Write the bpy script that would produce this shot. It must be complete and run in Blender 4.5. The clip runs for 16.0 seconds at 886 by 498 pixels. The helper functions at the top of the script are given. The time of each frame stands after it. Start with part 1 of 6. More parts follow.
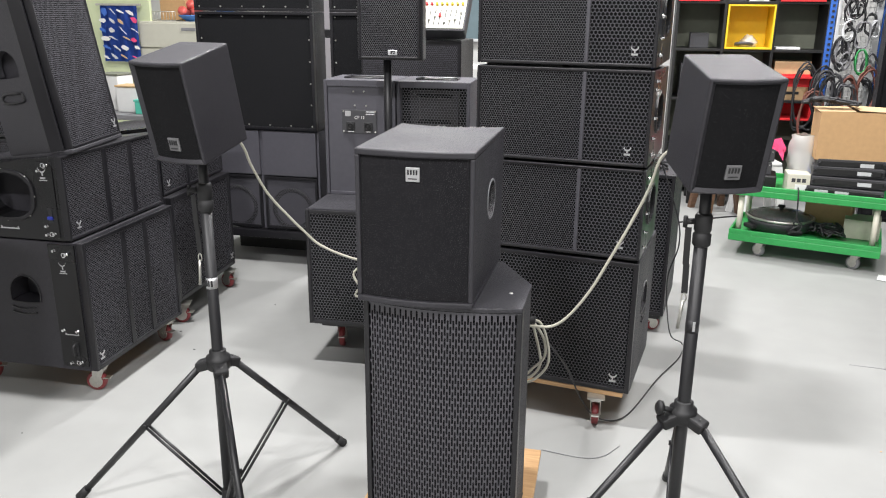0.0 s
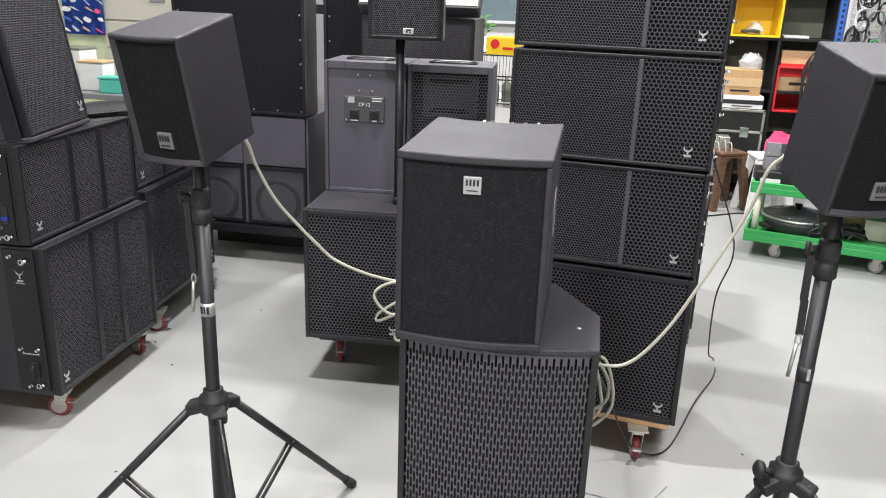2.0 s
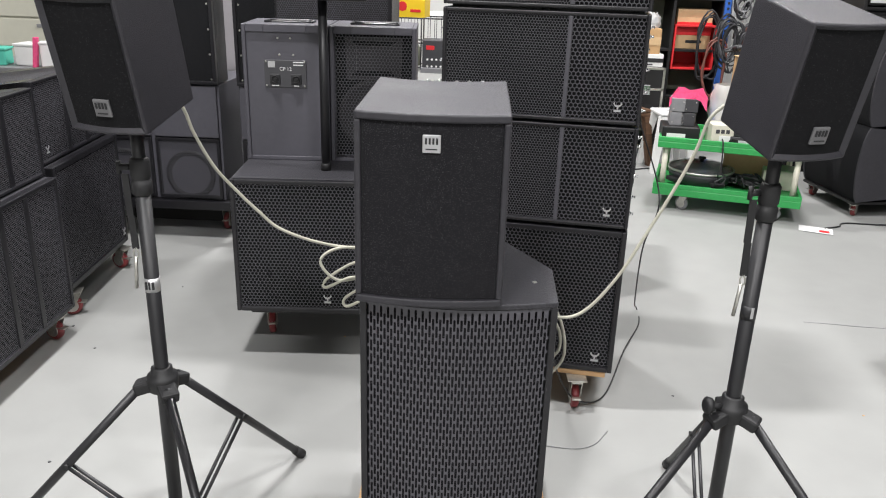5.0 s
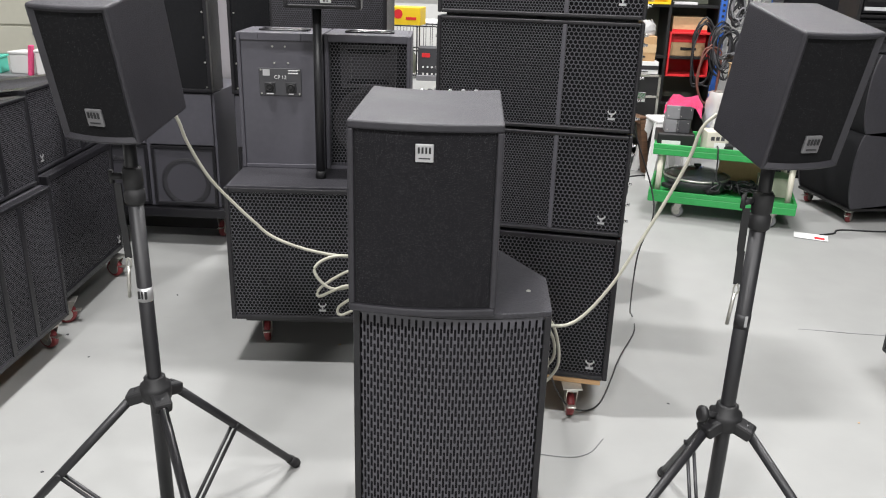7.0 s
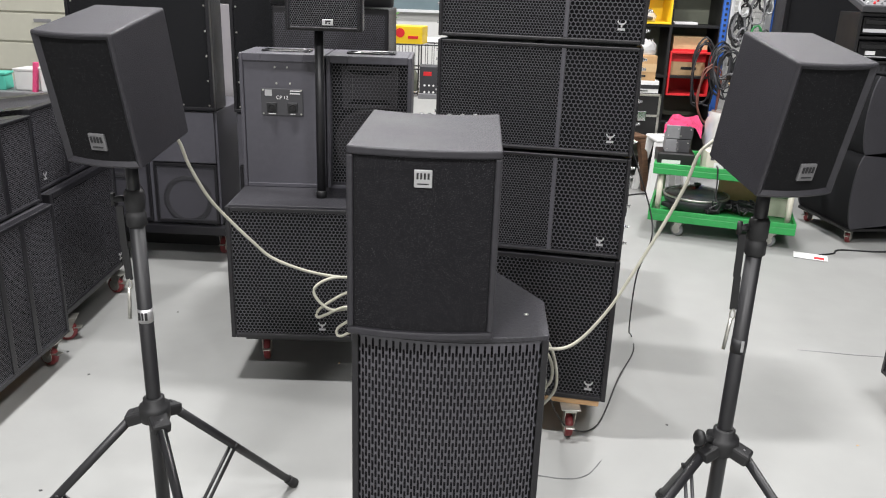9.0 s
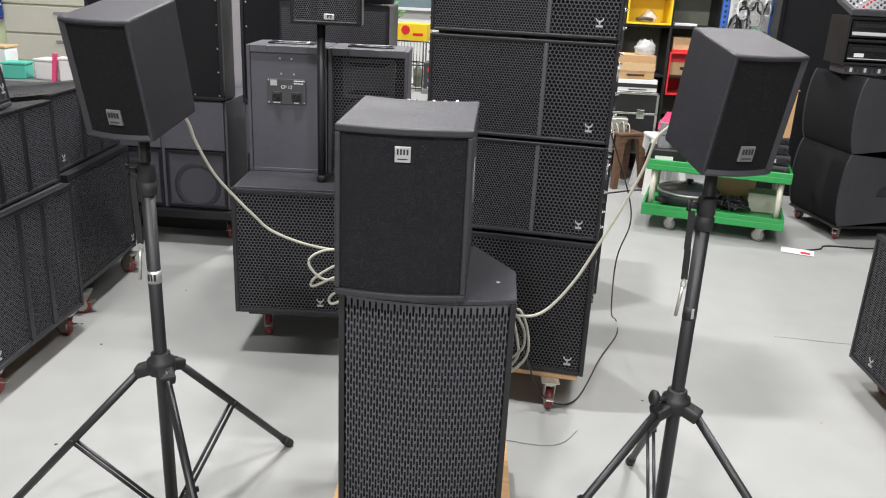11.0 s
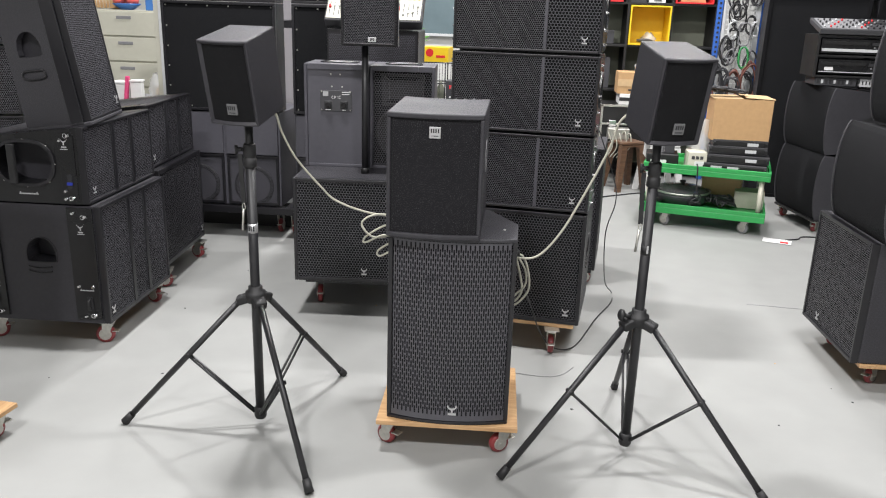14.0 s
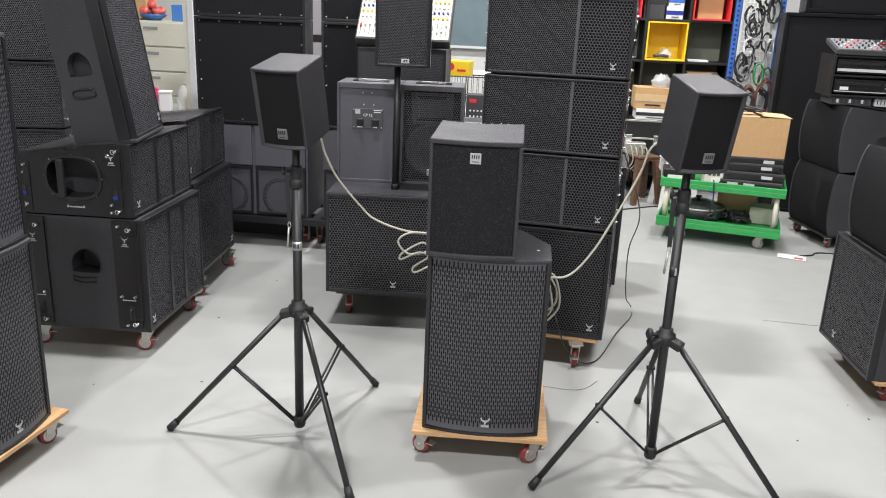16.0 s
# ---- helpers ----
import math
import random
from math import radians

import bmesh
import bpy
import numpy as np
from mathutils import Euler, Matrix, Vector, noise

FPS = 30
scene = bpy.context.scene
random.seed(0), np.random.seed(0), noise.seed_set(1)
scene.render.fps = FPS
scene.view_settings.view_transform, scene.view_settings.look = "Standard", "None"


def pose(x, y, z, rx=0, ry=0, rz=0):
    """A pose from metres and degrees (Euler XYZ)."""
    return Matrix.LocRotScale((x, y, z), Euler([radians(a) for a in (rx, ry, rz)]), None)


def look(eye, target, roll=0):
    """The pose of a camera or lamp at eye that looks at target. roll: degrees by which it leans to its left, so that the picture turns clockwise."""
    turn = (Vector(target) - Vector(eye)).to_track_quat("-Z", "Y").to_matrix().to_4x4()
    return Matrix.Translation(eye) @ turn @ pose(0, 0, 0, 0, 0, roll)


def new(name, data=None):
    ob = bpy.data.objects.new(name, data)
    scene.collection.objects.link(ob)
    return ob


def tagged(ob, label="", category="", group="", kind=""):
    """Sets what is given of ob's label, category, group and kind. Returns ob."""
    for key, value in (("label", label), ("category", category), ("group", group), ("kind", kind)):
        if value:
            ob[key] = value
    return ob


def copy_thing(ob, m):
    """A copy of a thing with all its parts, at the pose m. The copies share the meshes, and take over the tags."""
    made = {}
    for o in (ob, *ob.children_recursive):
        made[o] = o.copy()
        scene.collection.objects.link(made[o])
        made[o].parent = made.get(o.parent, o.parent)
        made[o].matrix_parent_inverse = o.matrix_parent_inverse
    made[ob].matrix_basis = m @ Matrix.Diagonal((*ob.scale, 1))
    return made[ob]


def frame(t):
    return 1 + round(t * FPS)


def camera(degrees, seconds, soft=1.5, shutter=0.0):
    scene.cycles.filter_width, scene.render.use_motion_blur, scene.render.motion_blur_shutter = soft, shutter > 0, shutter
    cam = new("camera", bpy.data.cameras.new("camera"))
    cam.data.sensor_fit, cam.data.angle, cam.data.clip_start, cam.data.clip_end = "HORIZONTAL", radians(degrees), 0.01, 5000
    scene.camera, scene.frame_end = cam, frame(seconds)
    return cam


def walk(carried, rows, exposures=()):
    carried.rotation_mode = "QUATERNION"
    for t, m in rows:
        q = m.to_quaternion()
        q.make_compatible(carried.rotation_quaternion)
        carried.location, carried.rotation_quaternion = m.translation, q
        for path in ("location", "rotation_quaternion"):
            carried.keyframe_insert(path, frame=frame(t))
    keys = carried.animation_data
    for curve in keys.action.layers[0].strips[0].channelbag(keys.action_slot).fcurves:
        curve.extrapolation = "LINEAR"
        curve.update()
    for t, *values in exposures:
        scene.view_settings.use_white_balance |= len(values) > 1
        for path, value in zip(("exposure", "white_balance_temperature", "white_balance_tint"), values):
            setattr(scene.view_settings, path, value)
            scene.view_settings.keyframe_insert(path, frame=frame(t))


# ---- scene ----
cam = camera(58.7, 16.0, soft=1.1)
PATH = [
    (0, (0.07, 0.0, 1.612), (-0.357, 1.865, 1.03), 0.5),
    (0.5, (0.013, 0.101, 1.602), (-0.413, 1.964, 1.01), 0.5),
    (1, (-0.036, 0.232, 1.605), (-0.509, 2.08, 1.005), 0.5),
    (1.5, (-0.099, 0.316, 1.581), (-0.582, 2.157, 0.966), 1.0),
    (2, (-0.234, 0.371, 1.581), (-0.567, 2.242, 0.958), 2.0),
    (2.5, (-0.32, 0.379, 1.575), (-0.498, 2.267, 0.939), 1.5),
    (3, (-0.35, 0.359, 1.548), (-0.477, 2.24, 0.88), 1.4),
    (3.5, (-0.356, 0.362, 1.556), (-0.467, 2.236, 0.867), 1.6),
    (4, (-0.363, 0.352, 1.558), (-0.455, 2.225, 0.864), 1.8),
    (6.5, (-0.351, 0.36, 1.564), (-0.426, 2.236, 0.875), 1.7),
    (7, (-0.351, 0.359, 1.565), (-0.424, 2.239, 0.887), 1.7),
    (7.5, (-0.35, 0.365, 1.578), (-0.423, 2.247, 0.907), 1.7),
    (8, (-0.345, 0.367, 1.594), (-0.421, 2.252, 0.931), 1.8),
    (8.5, (-0.345, 0.36, 1.593), (-0.423, 2.249, 0.941), 1.9),
    (10.8, (-0.291, 0.204, 1.578), (-0.384, 2.098, 0.944), 2.6),
    (11, (-0.253, 0.15, 1.587), (-0.358, 2.04, 0.943), 2.7),
    (11.5, (-0.201, 0.01, 1.59), (-0.375, 1.897, 0.952), 2.3),
    (12, (-0.227, -0.09, 1.593), (-0.404, 1.8, 0.963), 2.4),
    (12.5, (-0.297, -0.254, 1.596), (-0.44, 1.643, 0.98), 2.2),
    (13, (-0.312, -0.403, 1.595), (-0.423, 1.498, 0.984), 2.4),
    (13.5, (-0.243, -0.528, 1.598), (-0.362, 1.378, 1.004), 2.2),
    (14, (-0.199, -0.634, 1.596), (-0.361, 1.271, 1.01), 1.8),
    (14.5, (-0.235, -0.664, 1.604), (-0.41, 1.241, 1.02), 1.7),
    (15, (-0.292, -0.713, 1.602), (-0.477, 1.19, 1.015), 1.8),
    (15.5, (-0.31, -0.718, 1.647), (-0.495, 1.184, 1.056), 2.0),
    (16, (-0.306, -0.753, 1.684), (-0.483, 1.153, 1.107), 2.4),
]
walk(cam, [(t, look(eye, target, roll)) for t, eye, target, roll in PATH], [(0.0, 0.10), (3.0, 0.10), (4.2, -0.06), (16.0, -0.04)])

# ---- world, lamps ----
world = bpy.data.worlds.new("world")
scene.world = world
world.use_nodes = True
world.node_tree.nodes["Background"].inputs[0].default_value = (0.9, 0.95, 1.0, 1)
world.node_tree.nodes["Background"].inputs[1].default_value = 0.05


def ceiling_lamp(x, y, watts, sx=1.2, sy=0.3):
    data = bpy.data.lights.new("ceiling_lamp", "AREA")
    data.shape, data.size, data.size_y, data.energy, data.color = "RECTANGLE", sx, sy, watts, (1.0, 0.985, 0.985)
    ob = new("ceiling_lamp", data)
    ob.location = (x, y, 4.9)
    return ob


for lx, share in ((-1.45, 3.35), (1.45, 2.35)):
    for ly, watts in ((-1.1, 68), (2.8, 70), (6.3, 68)):
        ceiling_lamp(lx, ly, watts * share, 0.5, 0.14)

# ---- materials ----


def mat(name, color, rough=0.5, metal=0.0, noise_scale=0.0, vary=0.0, bump=0.0, bump_scale=300.0, spec=0.5, big=2.5):
    """A painted, plastic or wooden surface: two scales of tone and a fine relief."""
    m = bpy.data.materials.new(name)
    m.use_nodes = True
    nt = m.node_tree
    b = nt.nodes["Principled BSDF"]
    b.inputs["Roughness"].default_value = rough
    b.inputs["Metallic"].default_value = metal
    b.inputs["Specular IOR Level"].default_value = spec
    b.inputs["Base Color"].default_value = (*color, 1)
    tc = nt.nodes.new("ShaderNodeTexCoord")
    if vary > 0:
        n1 = nt.nodes.new("ShaderNodeTexNoise")
        n1.inputs["Scale"].default_value, n1.inputs["Detail"].default_value = noise_scale or 40.0, 6
        n2 = nt.nodes.new("ShaderNodeTexNoise")
        n2.inputs["Scale"].default_value, n2.inputs["Detail"].default_value = big, 4
        for n in (n1, n2):
            nt.links.new(tc.outputs["Object"], n.inputs["Vector"])
        add = nt.nodes.new("ShaderNodeMath")
        add.operation = "ADD"
        nt.links.new(n1.outputs["Fac"], add.inputs[0])
        nt.links.new(n2.outputs["Fac"], add.inputs[1])
        rng = nt.nodes.new("ShaderNodeMapRange")
        rng.inputs[1].default_value, rng.inputs[2].default_value = 0.6, 1.4
        rng.inputs[3].default_value, rng.inputs[4].default_value = 1 - vary, 1 + vary
        nt.links.new(add.outputs[0], rng.inputs[0])
        mul = nt.nodes.new("ShaderNodeVectorMath")
        mul.operation = "SCALE"
        mul.inputs[0].default_value = color
        nt.links.new(rng.outputs[0], mul.inputs["Scale"])
        nt.links.new(mul.outputs[0], b.inputs["Base Color"])
        rr = nt.nodes.new("ShaderNodeMapRange")
        rr.inputs[1].default_value, rr.inputs[2].default_value = 0.3, 0.7
        rr.inputs[3].default_value, rr.inputs[4].default_value = max(rough - 0.08, 0.03), min(rough + 0.1, 1)
        nt.links.new(n2.outputs["Fac"], rr.inputs[0])
        nt.links.new(rr.outputs[0], b.inputs["Roughness"])
    if bump > 0:
        n3 = nt.nodes.new("ShaderNodeTexNoise")
        n3.inputs["Scale"].default_value, n3.inputs["Detail"].default_value = bump_scale, 3
        nt.links.new(tc.outputs["Object"], n3.inputs["Vector"])
        bp = nt.nodes.new("ShaderNodeBump")
        bp.inputs["Strength"].default_value, bp.inputs["Distance"].default_value = bump, 0.002
        nt.links.new(n3.outputs["Fac"], bp.inputs["Height"])
        nt.links.new(bp.outputs[0], b.inputs["Normal"])
    return m


def foam_mat(name, base, fleck, scale, amount):
    """Open-cell acoustic foam or coarse cloth: dark, with scattered paler flecks."""
    m = mat(name, base, 0.95, bump=0.9, bump_scale=scale, spec=0.2)
    nt = m.node_tree
    tc = nt.nodes.new("ShaderNodeTexCoord")
    v = nt.nodes.new("ShaderNodeTexVoronoi")
    v.inputs["Scale"].default_value = scale
    nt.links.new(tc.outputs["Object"], v.inputs["Vector"])
    ramp = nt.nodes.new("ShaderNodeValToRGB")
    ramp.color_ramp.elements[0].position, ramp.color_ramp.elements[0].color = 1 - amount, (*base, 1)
    ramp.color_ramp.elements[1].position, ramp.color_ramp.elements[1].color = 1.0, (*fleck, 1)
    sep = nt.nodes.new("ShaderNodeSeparateColor")
    nt.links.new(v.outputs["Color"], sep.inputs[0])
    nt.links.new(sep.outputs[0], ramp.inputs[0])
    nt.links.new(ramp.outputs[0], nt.nodes["Principled BSDF"].inputs["Base Color"])
    return m


def floor_mat():
    """Pale grey epoxy floor: soft tone patches, scuffs and a low sheen."""
    m = mat("epoxy_floor", (0.284, 0.287, 0.279), 0.58, noise_scale=5.0, vary=0.07, bump=0.05, bump_scale=90, big=0.6, spec=0.3)
    nt = m.node_tree
    b = nt.nodes["Principled BSDF"]
    tc = nt.nodes.new("ShaderNodeTexCoord")
    mp = nt.nodes.new("ShaderNodeMapping")
    mp.inputs["Scale"].default_value, mp.inputs["Rotation"].default_value = (1.0, 7.0, 1), (0, 0, 0.5)
    nt.links.new(tc.outputs["Object"], mp.inputs["Vector"])
    n = nt.nodes.new("ShaderNodeTexNoise")
    n.inputs["Scale"].default_value, n.inputs["Detail"].default_value, n.inputs["Roughness"].default_value = 5.0, 8, 0.75
    nt.links.new(mp.outputs[0], n.inputs["Vector"])
    ramp = nt.nodes.new("ShaderNodeValToRGB")
    ramp.color_ramp.elements[0].position, ramp.color_ramp.elements[0].color = 0.60, (0, 0, 0, 1)
    ramp.color_ramp.elements[1].position, ramp.color_ramp.elements[1].color = 0.95, (0.55, 0.55, 0.55, 1)
    nt.links.new(n.outputs["Fac"], ramp.inputs[0])
    mix = nt.nodes.new("ShaderNodeMix")
    mix.data_type = "RGBA"
    src = b.inputs["Base Color"].links[0].from_socket
    nt.links.new(ramp.outputs[0], mix.inputs[0])
    nt.links.new(src, mix.inputs[6])
    mix.inputs[7].default_value = (0.23, 0.226, 0.213, 1)
    nt.links.new(mix.outputs[2], b.inputs["Base Color"])
    return m


def wood_mat(name, c1, c2, scale=6.0, rough=0.55):
    m = mat(name, c1, rough)
    nt = m.node_tree
    tc = nt.nodes.new("ShaderNodeTexCoord")
    mp = nt.nodes.new("ShaderNodeMapping")
    mp.inputs["Scale"].default_value = (1.5, 14, 14)
    nt.links.new(tc.outputs["Object"], mp.inputs["Vector"])
    n = nt.nodes.new("ShaderNodeTexNoise")
    n.inputs["Scale"].default_value, n.inputs["Detail"].default_value = scale, 8
    nt.links.new(mp.outputs[0], n.inputs["Vector"])
    ramp = nt.nodes.new("ShaderNodeValToRGB")
    ramp.color_ramp.elements[0].position, ramp.color_ramp.elements[0].color = 0.3, (*c1, 1)
    ramp.color_ramp.elements[1].position, ramp.color_ramp.elements[1].color = 0.7, (*c2, 1)
    nt.links.new(n.outputs["Fac"], ramp.inputs[0])
    nt.links.new(ramp.outputs[0], nt.nodes["Principled BSDF"].inputs["Base Color"])
    return m


def clear_mat(name, color, rough, alpha):
    """Thin cloudy plastic film: part clear, part white."""
    m = mat(name, color, rough)
    nt = m.node_tree
    b = nt.nodes["Principled BSDF"]
    tr = nt.nodes.new("ShaderNodeBsdfTransparent")
    mx = nt.nodes.new("ShaderNodeMixShader")
    mx.inputs[0].default_value = alpha
    out = nt.nodes["Material Output"]
    nt.links.new(tr.outputs[0], mx.inputs[1])
    nt.links.new(b.outputs[0], mx.inputs[2])
    nt.links.new(mx.outputs[0], out.inputs["Surface"])
    return m


M_FLOOR = floor_mat()
M_WALL = mat("wall_paint", (0.56, 0.56, 0.545), 0.75, noise_scale=30, vary=0.04, bump=0.1, bump_scale=120, big=0.8)
M_WALLG = mat("pale_green_paint", (0.60, 0.66, 0.42), 0.7, noise_scale=30, vary=0.04, bump=0.1, bump_scale=120, big=0.8)
M_CEIL = mat("ceiling_paint", (0.3, 0.3, 0.3), 0.85, noise_scale=30, vary=0.04)
M_BLACK = mat("textured_black_paint", (0.0265, 0.0255, 0.0310), 0.53, noise_scale=55, vary=0.22, bump=0.55, bump_scale=420)
M_ROUGHBLACK = mat("rough_black_coating", (0.034, 0.033, 0.039), 0.58, noise_scale=140, vary=0.45, bump=1.0, bump_scale=230)
M_SMOOTH = mat("smooth_black_lacquer", (0.0118, 0.0114, 0.0138), 0.36, noise_scale=30, vary=0.15, bump=0.2, bump_scale=500)
M_GLOSS = mat("glossy_black_plate", (0.007, 0.007, 0.008), 0.3, noise_scale=30, vary=0.2)
M_GREY = mat("dark_grey_lacquer", (0.072, 0.070, 0.084), 0.5, noise_scale=40, vary=0.1, bump=0.25, bump_scale=450)
M_GRILLE = mat("powder_coated_steel", (0.078, 0.076, 0.088), 0.33, noise_scale=70, vary=0.15)
M_BACK = mat("grille_cloth", (0.009, 0.009, 0.010), 0.95, noise_scale=60, vary=0.3, spec=0.1)
M_FOAM = foam_mat("speckled_foam", (0.0135, 0.013, 0.015), (0.10, 0.10, 0.105), 1000, 0.09)
M_FOAM2 = foam_mat("dark_foam", (0.008, 0.008, 0.009), (0.06, 0.06, 0.063), 800, 0.05)
M_CLOTH = foam_mat("front_cloth", (0.0075, 0.0078, 0.009), (0.019, 0.019, 0.021), 600, 0.4)
M_RUBBER = mat("black_rubber", (0.012, 0.012, 0.013), 0.6, noise_scale=30, vary=0.2)
M_TUBE = mat("black_tube", (0.016, 0.016, 0.018), 0.42, noise_scale=30, vary=0.15, bump=0.1)
M_STEEL = mat("zinc_steel", (0.55, 0.54, 0.50), 0.35, 0.9, noise_scale=60, vary=0.2)
M_CHROME = mat("chrome", (0.75, 0.75, 0.76), 0.18, 1.0)
M_SILVER = mat("silver_badge", (0.55, 0.55, 0.56), 0.42, 0.75, noise_scale=90, vary=0.08)
M_DULL = mat("dull_grey_badge", (0.17, 0.17, 0.175), 0.5, 0.2, noise_scale=90, vary=0.1)
M_INK = mat("black_ink", (0.02, 0.02, 0.022), 0.5)
M_STENCIL = mat("grey_stencil_ink", (0.38, 0.38, 0.39), 0.55, noise_scale=200, vary=0.25)
M_FINE = mat("dull_black_mesh", (0.088, 0.086, 0.100), 0.5, noise_scale=70, vary=0.2)
M_WHITEINK = mat("white_ink", (0.72, 0.72, 0.72), 0.5)
M_RED = mat("red_wheel", (0.23, 0.035, 0.038), 0.4, noise_scale=40, vary=0.2)
M_BLUE = mat("blue_plastic", (0.015, 0.03, 0.30), 0.4)
M_PLY = wood_mat("pine_board", (0.42, 0.24, 0.11), (0.58, 0.37, 0.19))
M_DARKWOOD = wood_mat("dark_wood", (0.07, 0.035, 0.02), (0.14, 0.075, 0.04))
M_CREAM = mat("cream_cable", (0.43, 0.42, 0.35), 0.5, noise_scale=60, vary=0.12)
M_GREEN = mat("green_steel", (0.028, 0.31, 0.075), 0.4, noise_scale=25, vary=0.15)
M_IVORY = mat("ivory_tube", (0.62, 0.60, 0.50), 0.45, noise_scale=30, vary=0.1)
M_CARD = mat("cardboard", (0.50, 0.31, 0.15), 0.85, noise_scale=30, vary=0.1, bump=0.15, bump_scale=90)
M_CARDIN = mat("cardboard_inner", (0.58, 0.40, 0.22), 0.85, noise_scale=30, vary=0.1)
M_WHITE = mat("white_plastic", (0.78, 0.78, 0.77), 0.45, noise_scale=20, vary=0.04)
M_CABINET = mat("cream_steel", (0.52, 0.51, 0.43), 0.45, noise_scale=20, vary=0.04)
M_LILAC = mat("grey_lilac_steel", (0.40, 0.38, 0.40), 0.55, noise_scale=20, vary=0.05)
M_YELLOW = mat("yellow_board", (0.85, 0.58, 0.02), 0.5, noise_scale=20, vary=0.05)
M_REDBOX = mat("red_board", (0.65, 0.025, 0.03), 0.5, noise_scale=20, vary=0.06)
M_SHELF = mat("black_board", (0.009, 0.009, 0.0095), 0.5, noise_scale=20, vary=0.15)
M_OLIVE = mat("shelf_back", (0.17, 0.18, 0.14), 0.8, noise_scale=20, vary=0.1)
M_RACKBLUE = mat("blue_steel", (0.04, 0.14, 0.52), 0.4, noise_scale=25, vary=0.12)
M_RACKGREY = mat("pale_grey_steel", (0.55, 0.56, 0.57), 0.45, noise_scale=25, vary=0.08)
M_TEAL = mat("slate_board", (0.13, 0.18, 0.20), 0.35, noise_scale=8, vary=0.12)
M_PINK = mat("pink_cloth", (0.75, 0.08, 0.22), 0.9, noise_scale=60, vary=0.2, bump=0.5, bump_scale=200)
M_MINT = mat("mint_plastic", (0.10, 0.55, 0.42), 0.5)
M_TOWEL = mat("blue_towel", (0.03, 0.09, 0.42), 0.9, noise_scale=80, vary=0.2, bump=0.6, bump_scale=250)
M_FRUIT = mat("red_apple", (0.62, 0.11, 0.09), 0.35, noise_scale=18, vary=0.45)
M_BOWL = mat("blue_bowl", (0.05, 0.18, 0.50), 0.35)
M_LEAF = mat("green_leaf", (0.07, 0.22, 0.03), 0.5, noise_scale=40, vary=0.3)
M_FILM = clear_mat("clear_bag", (0.75, 0.76, 0.77), 0.25, 0.45)
M_GLASS = clear_mat("glass_lid", (0.10, 0.11, 0.12), 0.05, 0.45)
M_DARKGREY = mat("dark_grey_plastic", (0.05, 0.05, 0.055), 0.45, noise_scale=30, vary=0.12)
M_MIDGREY = mat("mid_grey_plastic", (0.22, 0.22, 0.23), 0.45, noise_scale=30, vary=0.1)
M_BROWNCABLE = mat("brown_cable", (0.16, 0.06, 0.045), 0.55)
M_GREENCABLE = mat("green_cable", (0.03, 0.25, 0.07), 0.55)
M_PAPER = mat("paper", (0.75, 0.74, 0.74), 0.8)

# ---- mesh helpers ----


def box(bm, lo, hi, bevel=0.0, seg=2):
    lo, hi = Vector(lo), Vector(hi)
    made = bmesh.ops.create_cube(bm, size=1.0)["verts"]
    bmesh.ops.scale(bm, vec=hi - lo, verts=made)
    bmesh.ops.translate(bm, vec=(lo + hi) / 2, verts=made)
    if bevel > 0:
        edges = list({e for v in made for e in v.link_edges})
        bmesh.ops.bevel(bm, geom=edges, offset=bevel, segments=seg, affect="EDGES", profile=0.5)


def prism(bm, pts, z0, z1, bevel=0.0, axis="z", seg=2):
    """A straight body over an outline; axis names the way it is drawn out."""
    def put(p, h):
        return {"z": (p[0], p[1], h), "x": (h, p[0], p[1]), "y": (p[0], h, p[1])}[axis]
    low = [bm.verts.new(put(p, z0)) for p in pts]
    high = [bm.verts.new(put(p, z1)) for p in pts]
    n = len(pts)
    faces = [bm.faces.new(low[::-1]), bm.faces.new(high)]
    for i in range(n):
        faces.append(bm.faces.new((low[i], low[(i + 1) % n], high[(i + 1) % n], high[i])))
    bmesh.ops.recalc_face_normals(bm, faces=faces)
    if bevel > 0:
        edges = [e for e in {e for f in faces for e in f.edges} if e.calc_face_angle(0) > 0.35]
        bmesh.ops.bevel(bm, geom=edges, offset=bevel, segments=seg, affect="EDGES", profile=0.5)


def cyl(bm, p0, p1, r0, r1=None, seg=14, caps=True):
    p0, p1 = Vector(p0), Vector(p1)
    d = p1 - p0
    q = d.to_track_quat("Z", "Y").to_matrix()
    r1 = r0 if r1 is None else r1
    rings = []
    for p, r in ((p0, r0), (p1, r1)):
        rings.append([bm.verts.new(p + q @ Vector((r * math.cos(2 * math.pi * i / seg), r * math.sin(2 * math.pi * i / seg), 0))) for i in range(seg)])
    for i in range(seg):
        f = bm.faces.new((rings[0][i], rings[0][(i + 1) % seg], rings[1][(i + 1) % seg], rings[1][i]))
        f.smooth = True
    if caps:
        bm.faces.new(rings[0][::-1])
        bm.faces.new(rings[1])


